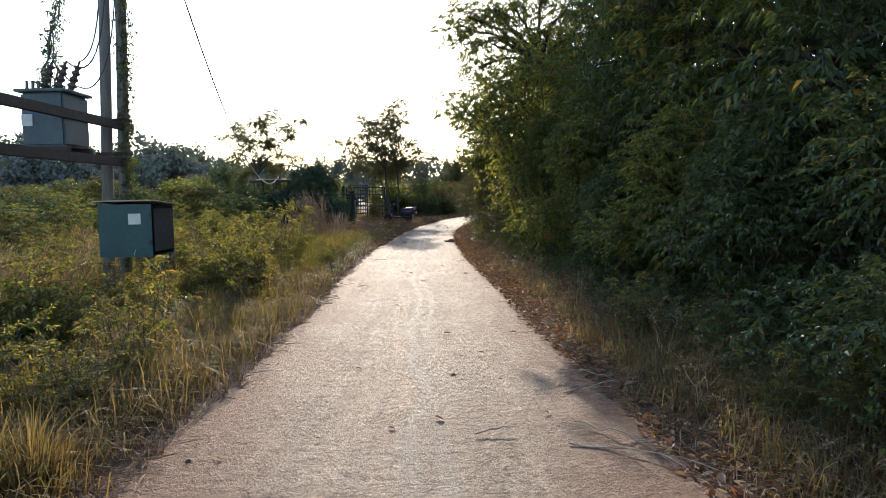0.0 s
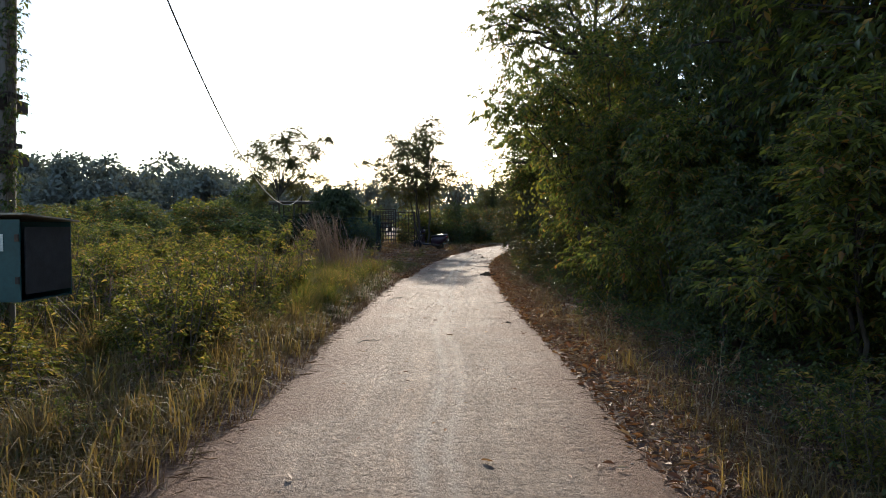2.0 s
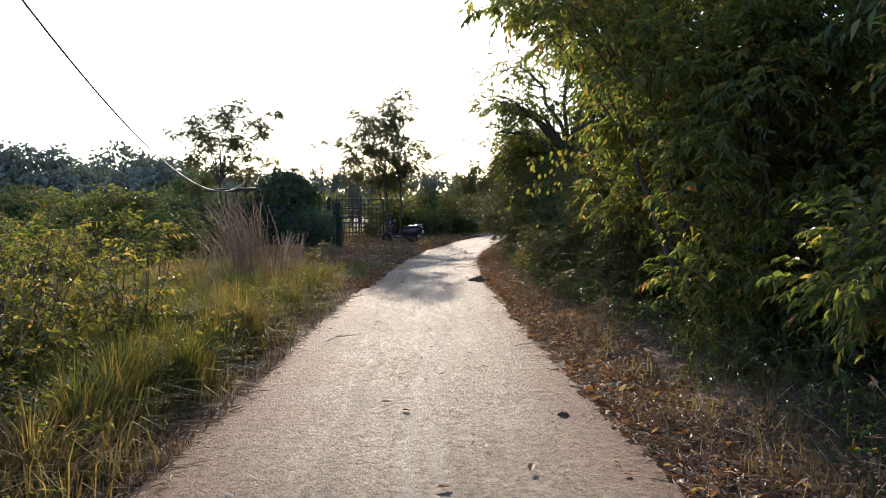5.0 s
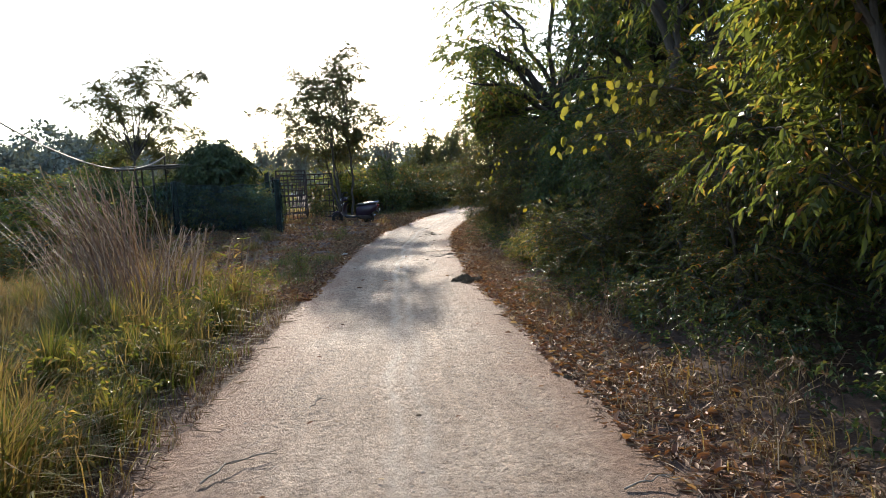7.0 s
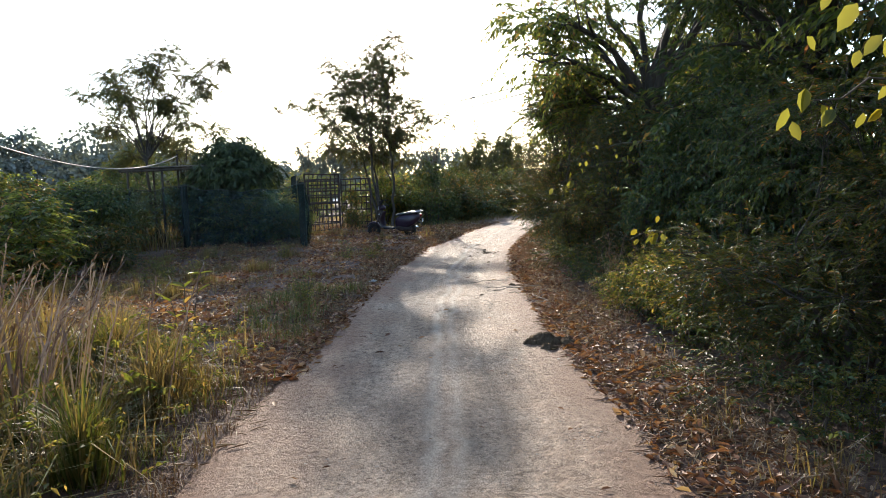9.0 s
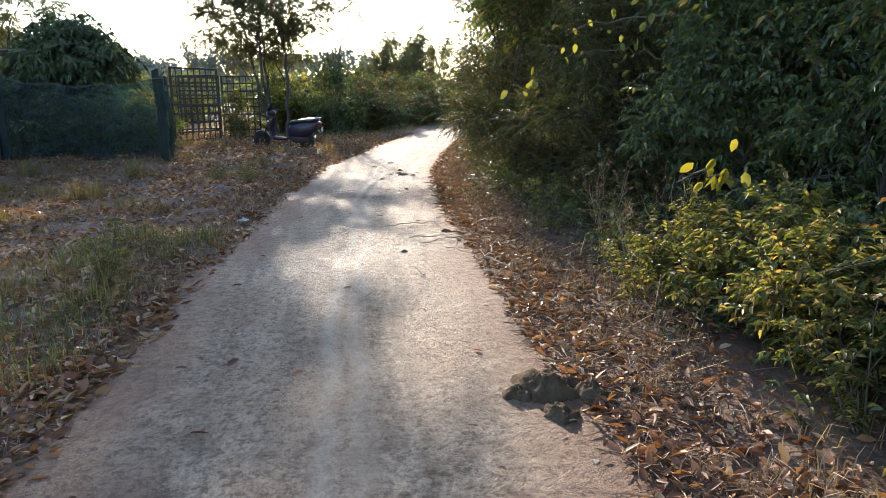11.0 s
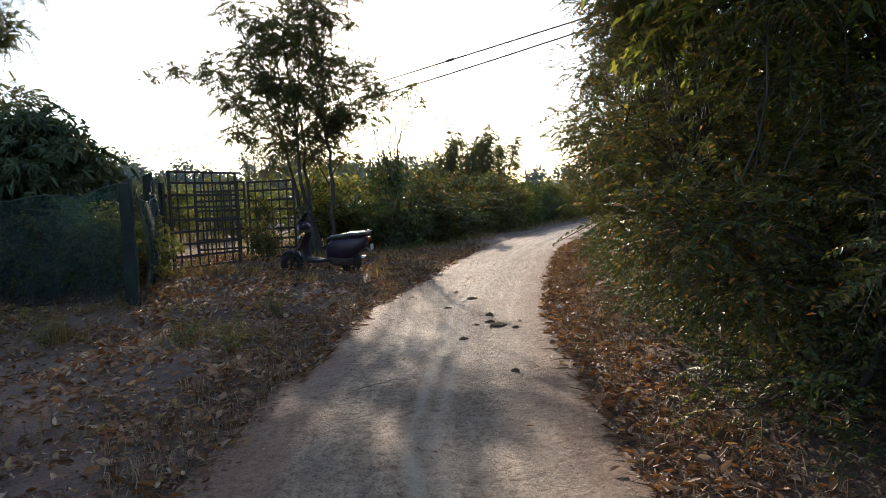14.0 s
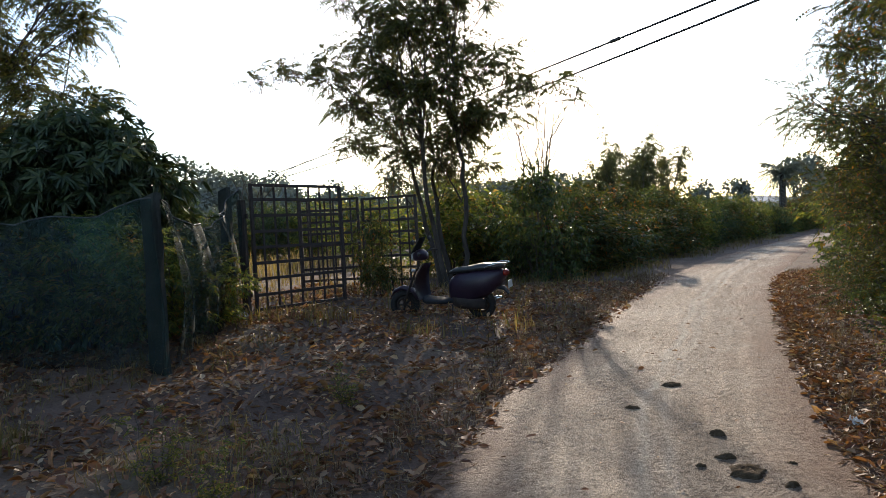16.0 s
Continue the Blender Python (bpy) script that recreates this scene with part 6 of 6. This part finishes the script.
        mi = put("mirror", Acc().add(*tube(bend((0.87, 0.2 * s, 1.02), (0.9, 0.3 * s, 1.2), (0, 0.05 * s, 0), 6), 0.006, 6)).mesh("mirror_stalk", M_STEEL, True), th)
        part("mirror_head", loft([(0.885, 1.22, 0.02, 0.015), (0.9, 1.22, 0.055, 0.04), (0.92, 1.22, 0.03, 0.02)]), M_BLACKIN, mi, m=Matrix.Translation((0, 0.3 * s, 0)), smooth=True)
        part("indicator", loft([(1.0, 0.78, 0.02, 0.02), (1.04, 0.78, 0.035, 0.025), (1.06, 0.78, 0.015, 0.012)]), M_LAMP, th, "clear indicator lens", m=Matrix.Translation((-0.02, 0.14 * s, 0)), smooth=True)
        put("grab_rail", Acc().add(*tube(bend((-0.15, 0.15 * s, 0.78), (-0.47, 0.06 * s, 0.83), (0, 0.06 * s, 0.03), 8), 0.012, 8)).mesh("rail", M_CHROME, True), th, "chrome grab rail")
    part("tail_light", loft([(-0.46, 0.69, 0.04, 0.03), (-0.44, 0.69, 0.07, 0.045), (-0.4, 0.69, 0.08, 0.05)]), M_RED, th, "red tail light lens", smooth=True)
    part("number_plate", box_bm(-0.475, -0.468, -0.09, 0.09, 0.47, 0.58, 0.002), M_PAPER, th)
    part("rear_mudguard", loft([(-0.44, 0.38, 0.05, 0.012), (-0.38, 0.46, 0.06, 0.03), (-0.2, 0.5, 0.07, 0.03)]), M_BLACKIN, th, smooth=True)
    part("engine_case", loft([(-0.1, 0.24, 0.05, 0.07), (0.1, 0.26, 0.08, 0.1), (0.3, 0.28, 0.09, 0.1), (0.4, 0.3, 0.06, 0.07)]), M_STEEL, th, m=Matrix.Translation((0, 0.1, 0)), smooth=True)
    put("exhaust", Acc().add(*tube(bend((0.3, -0.12, 0.24), (-0.28, -0.15, 0.3), (0, 0, -0.03), 8), np.array([0.02, 0.022, 0.03, 0.045, 0.05, 0.05, 0.045, 0.025]), 10)).mesh("exhaust", M_CHROME, True), th)
    put("side_stand", cyl((0.42, 0.12, 0.24), (0.36, 0.3, 0.02), 0.011, sides=6).mesh("stand", M_STEEL, True), th)


scooter()


# ---- dung, twigs, branch with yellowing leaves ----
def dung(x, y, r, n, seed, tall=0.025):
    rng = np.random.default_rng(seed)
    z = 0.28 * float(sstep(y, 33, 45)) + 0.012
    th = thing("dung", Matrix.Translation((x, y, z)), "dark dried cattle dung flattened on the track", "dung", "dung on the track")
    for i in range(n):
        bm = bmesh.new()
        s = r * (1.0 if i == 0 else rng.uniform(0.2, 0.55))
        o = (0, 0) if i == 0 else rng.normal(0, r * 1.0, 2)
        ph = rng.uniform(0, 6.28, 4)
        rings = []
        for q in range(7):
            ro = 1 - q / 7
            ring = []
            for k in range(22):
                a = 2 * math.pi * k / 22
                edge = 1 + 0.22 * math.sin(2 * a + ph[0]) + 0.14 * math.sin(5 * a + ph[1]) + 0.1 * math.sin(9 * a + ph[2])
                z = min(tall, 0.62 * s) * (1 - ro * ro) ** 0.6 * (1 + 0.35 * math.sin(7 * ro + 3 * a + ph[3]) * math.sin(4 * a + ph[1]))
                ring.append(bm.verts.new((o[0] + s * ro * edge * math.cos(a), o[1] + 0.85 * s * ro * edge * math.sin(a), z - 0.004 * (q == 0))))
            rings.append(ring)
        for r0, r1 in zip(rings, rings[1:]):
            for k in range(22):
                bm.faces.new((r0[k], r0[(k + 1) % 22], r1[(k + 1) % 22], r1[k]))
        bm.faces.new(rings[-1])
        part("lump", bm, M_DUNG, th, smooth=True)


for i, (x, y, r, n) in enumerate([(0.27, 24.65, 0.17, 9), (0.15, 37.4, 0.11, 4), (-0.24, 36.7, 0.07, 2), (0.3, 35.4, 0.15, 5), (0.27, 36.1, 0.06, 2), (-0.15, 34.7, 0.07, 2), (0.07, 6.05, 0.04, 3), (0.36, 29.2, 0.06, 3), (0.48, 28.4, 0.05, 2), (-0.18, 28.2, 0.035, 1),
                                   (-1.55, 4.12, 0.03, 1), (0.45, 14.3, 0.05, 2), (0.2, 33.2, 0.05, 2), (0.55, 18.9, 0.04, 3), (-0.6, 18.2, 0.035, 2)]):
    dung(x, y, r * (1 if i == 0 else 0.8), n, 200 + i, 0.095 if i == 0 else 0.028)


def twig(x, y, length, turn, seed, label="dry bleached forked twig lying on the track"):
    rng = np.random.default_rng(seed)
    z = 0.28 * float(sstep(y, 33, 45)) + 0.035
    th = thing("twig", pose(x, y, z, 0, 0, turn), label, "twig", "fallen twigs")
    p = bend((-length / 2, 0, 0), (length / 2, 0, 0.01), (0, 0.08 * length, 0.01), 9, 0.008, rng)
    put("stalk", Acc().add(*tube(p, np.linspace(0.006, 0.0025, 9), 6)).mesh("twig", M_PALETWIG, True), th)
    for j in (3, 5):
        e = p[j] + [length * 0.25, rng.choice([-1, 1]) * length * 0.2, 0.005]
        put("side_shoot", Acc().add(*tube(bend(p[j], e, (0, 0, 0.01), 5), np.linspace(0.003, 0.002, 5), 5)).mesh("shoot", M_PALETWIG, True), th)


for i, (x, y, l, a) in enumerate([(0.33, 4.5, 0.3, 15), (1.12, 4.0, 0.9, -35), (1.05, 4.5, 0.6, 130), (1.25, 5.5, 0.7, 20), (1.2, 5.9, 0.6, -50), (-1.66, 6.15, 0.28, 40), (-0.92, 32.9, 0.5, 25), (-0.75, 32.6, 0.2, 0), (0.05, 29.6, 0.7, 5), (0.35, 29.9, 0.5, 80),
                                  (0.6, 28.9, 0.4, 120), (0.3, 28.1, 0.25, -60), (-1.6, 17.5, 0.5, 50), (-1.3, 18.6, 0.25, 70), (0.5, 16.9, 0.3, 10), (-1.4, 12.4, 0.3, 30), (-0.1, 27.3, 0.3, 100), (0.62, 27.6, 0.8, 100), (0.45, 28.6, 0.9, 15), (0.75, 28.2, 0.7, 70), (0.2, 28.7, 0.6, -20), (0.55, 27.1, 0.5, 150)]):
    twig(x, y, l, a, 300 + i)


def scrap(x, y, z, size, seed, label):
    """A crumpled scrap of plastic sheet."""
    rng = np.random.default_rng(seed)
    bm = bmesh.new()
    n = 9
    g = [[bm.verts.new(((i / n - 0.5) * size * rng.uniform(0.8, 1.1), (j / n - 0.5) * size * 0.7 * rng.uniform(0.8, 1.1), abs(rng.normal(0, 0.16 * size)))) for j in range(n)] for i in range(n)]
    for i in range(n - 1):
        for j in range(n - 1):
            bm.faces.new((g[i][j], g[i + 1][j], g[i + 1][j + 1], g[i][j + 1]))
    th = thing("plastic_scrap", pose(x, y, z + 0.02, 0, 0, rng.uniform(0, 360)), label, "litter", "plastic scraps")
    part("sheet", bm, M_PAPER, th)


scrap(1.2, 36.3, ground_at(1.2, 36.3), 0.13, 1, "pale crumpled plastic scrap among fallen leaves")
scrap(-2.05, 30.3, ground_at(-2.05, 30.3), 0.14, 2, "pale crumpled plastic scrap beside the track")
scrap(-5.45, 40.7, ground_at(-5.45, 40.7), 0.32, 3, "torn pale plastic sheet at the fence's foot")


def dry_stalk(x, y, h, seed):
    rng = np.random.default_rng(seed)
    th = thing("dry_weed", Matrix.Translation((x, y, ground_at(x, y))), "withered branching weed with brown seed heads", "weed", "withered weeds")
    wood, fol = Acc(), Acc()
    for i in range(6):
        a = rng.uniform(0, 6.28)
        p = bend((0, 0, -0.05), (math.cos(a) * 0.3 * h, math.sin(a) * 0.3 * h, h * rng.uniform(0.6, 1.05)), (0, 0, 0.08), 8, 0.012, rng)
        wood.add(*tube(p, np.linspace(0.006, 0.002, 8), 4))
        for j in (3, 4, 5, 6):
            e = p[j] + rng.normal(0, 0.09, 3) + [0, 0, 0.1]
            wood.add(*tube(bend(p[j], e, (0, 0, 0.01), 4), np.linspace(0.003, 0.0015, 4), 3))
            k = 7
            fol.add(*leaf_mesh(np.tile(e, (k, 1)), on_sphere(rng, k), on_sphere(rng, k), rng.uniform(0.015, 0.045, k), 0.014))
    put("stem", wood.mesh("dry_stem", M_STRAW), th)
    tagged(put("seed_head", fol.mesh("dry_heads", M_STRAW), th), kind="stuff")


for i, (x, y, h) in enumerate([(1.55, 27.4, 0.9), (1.75, 28.1, 0.8), (1.45, 26.4, 0.6), (1.9, 26.9, 0.85), (1.6, 29.4, 0.6), (1.6, 8.6, 0.5), (2.0, 6.3, 0.6), (1.8, 4.9, 0.5), (-3.0, 6.5, 0.7), (-3.6, 8.2, 0.9), (-2.9, 11.0, 0.7), (-4.4, 12.4, 1.1), (-3.9, 15.2, 1.2),
                               (-4.8, 18.0, 1.3), (-3.6, 20.2, 1.1), (-5.6, 10.8, 1.2), (-2.7, 9.2, 0.5), (1.5, 12.0, 0.5), (1.3, 17.2, 0.4), (1.25, 20.0, 0.45)]):
    dry_stalk(x, y, h, 400 + i)


def leafy_branch(x, y, z, tip, n, size, seed, gold=0.45):
    """A bough of large yellowing leaves reaching out of the thicket."""
    rng = np.random.default_rng(seed)
    th = thing("bough", Matrix.Translation((x, y, z)), "slender bough with large yellowing leaves", "branch", "leafy boughs")
    p = bend((0, 0, 0), tip, (0, 0, 0.1), 12, 0.02, rng)
    put("stalk", Acc().add(*tube(p, np.linspace(0.014, 0.004, 12), 6)).mesh("bough", M_TWIG, True), th)
    for i in range(n):
        b = p[int(rng.integers(3, 12))] + rng.normal(0, 0.1, 3)
        d = np.array([[rng.normal(-0.2, 0.5), rng.normal(0, 0.5), -0.9]])
        nr = np.array([[rng.normal(0, 0.6), -0.8, rng.normal(0.2, 0.4)]])
        s = size * rng.uniform(0.6, 1.15)
        acc = Acc().add(*leaf_mesh(np.array([b]), d, nr, s, s * 0.62, 0.12, 0.1, True))
        acc.add(*leaf_mesh(np.array([b]), d, nr + 0.35, s * 0.97, s * 0.5, 0.1, 0.12, True)) if i % 5 == 0 else None
        put("leaf", acc.mesh("bough_leaf", M_YELLOW if rng.random() < gold else M_WEED), th)


leafy_branch(2.3, 20.6, 2.3, (-1.3, -0.2, -0.05), 36, 0.105, 1, 0.12)
leafy_branch(2.6, 20.9, 1.85, (-1.5, 0.1, 0.05), 30, 0.1, 2, 0.14)
leafy_branch(2.6, 27.6, 2.15, (-1.35, 0.1, -0.15), 16, 0.085, 3, 0.2)
leafy_branch(2.7, 28.2, 1.75, (-1.2, 0.3, 0.15), 16, 0.08, 4, 0.2)
leafy_branch(2.05, 25.6, 0.75, (-0.7, 0.0, 0.2), 14, 0.11, 9, 0.6)
leafy_branch(2.75, 29.5, 1.3, (-1.5, 0.0, 0.38), 22, 0.15, 8, 0.35)
leafy_branch(2.6, 33.0, 2.6, (-1.0, -0.3, 0.1), 16, 0.08, 5, 0.3)


def hanging_twig(x, y, z, drop):
    """A bare twig hung with one pale withered leaf."""
    th = thing("hanging_twig", Matrix.Translation((x, y, z)), "thin bare twig with a pale withered leaf", "twig")
    p = bend((0, 0, 0), (0.06, 0, -drop), (-0.02, 0, 0), 9, 0.008, np.random.default_rng(5))
    put("stalk", Acc().add(*tube(p, np.linspace(0.006, 0.003, 9), 5)).mesh("hanging_stalk", M_PALETWIG, True), th)
    for z0, ln in ((drop, 0.18), (drop * 0.8, 0.1)):
        put("leaf", Acc().add(*leaf_mesh(np.array([[0.05, 0, -z0]]), np.array([[0.15, -0.1, -1.0]]), np.array([[0.3, -0.9, 0.1]]), ln, ln * 0.42, 0.2, 0.05, True)).mesh("withered_leaf", M_PAPER), th, "pale withered leaf")


hanging_twig(2.17, 29.5, 1.36, 0.5)

for proto in list(KINDS.values()) + TALL + WEEDS + BUSHES:
    for ob in list(proto.children_recursive) + [proto]:
        bpy.data.objects.remove(ob)
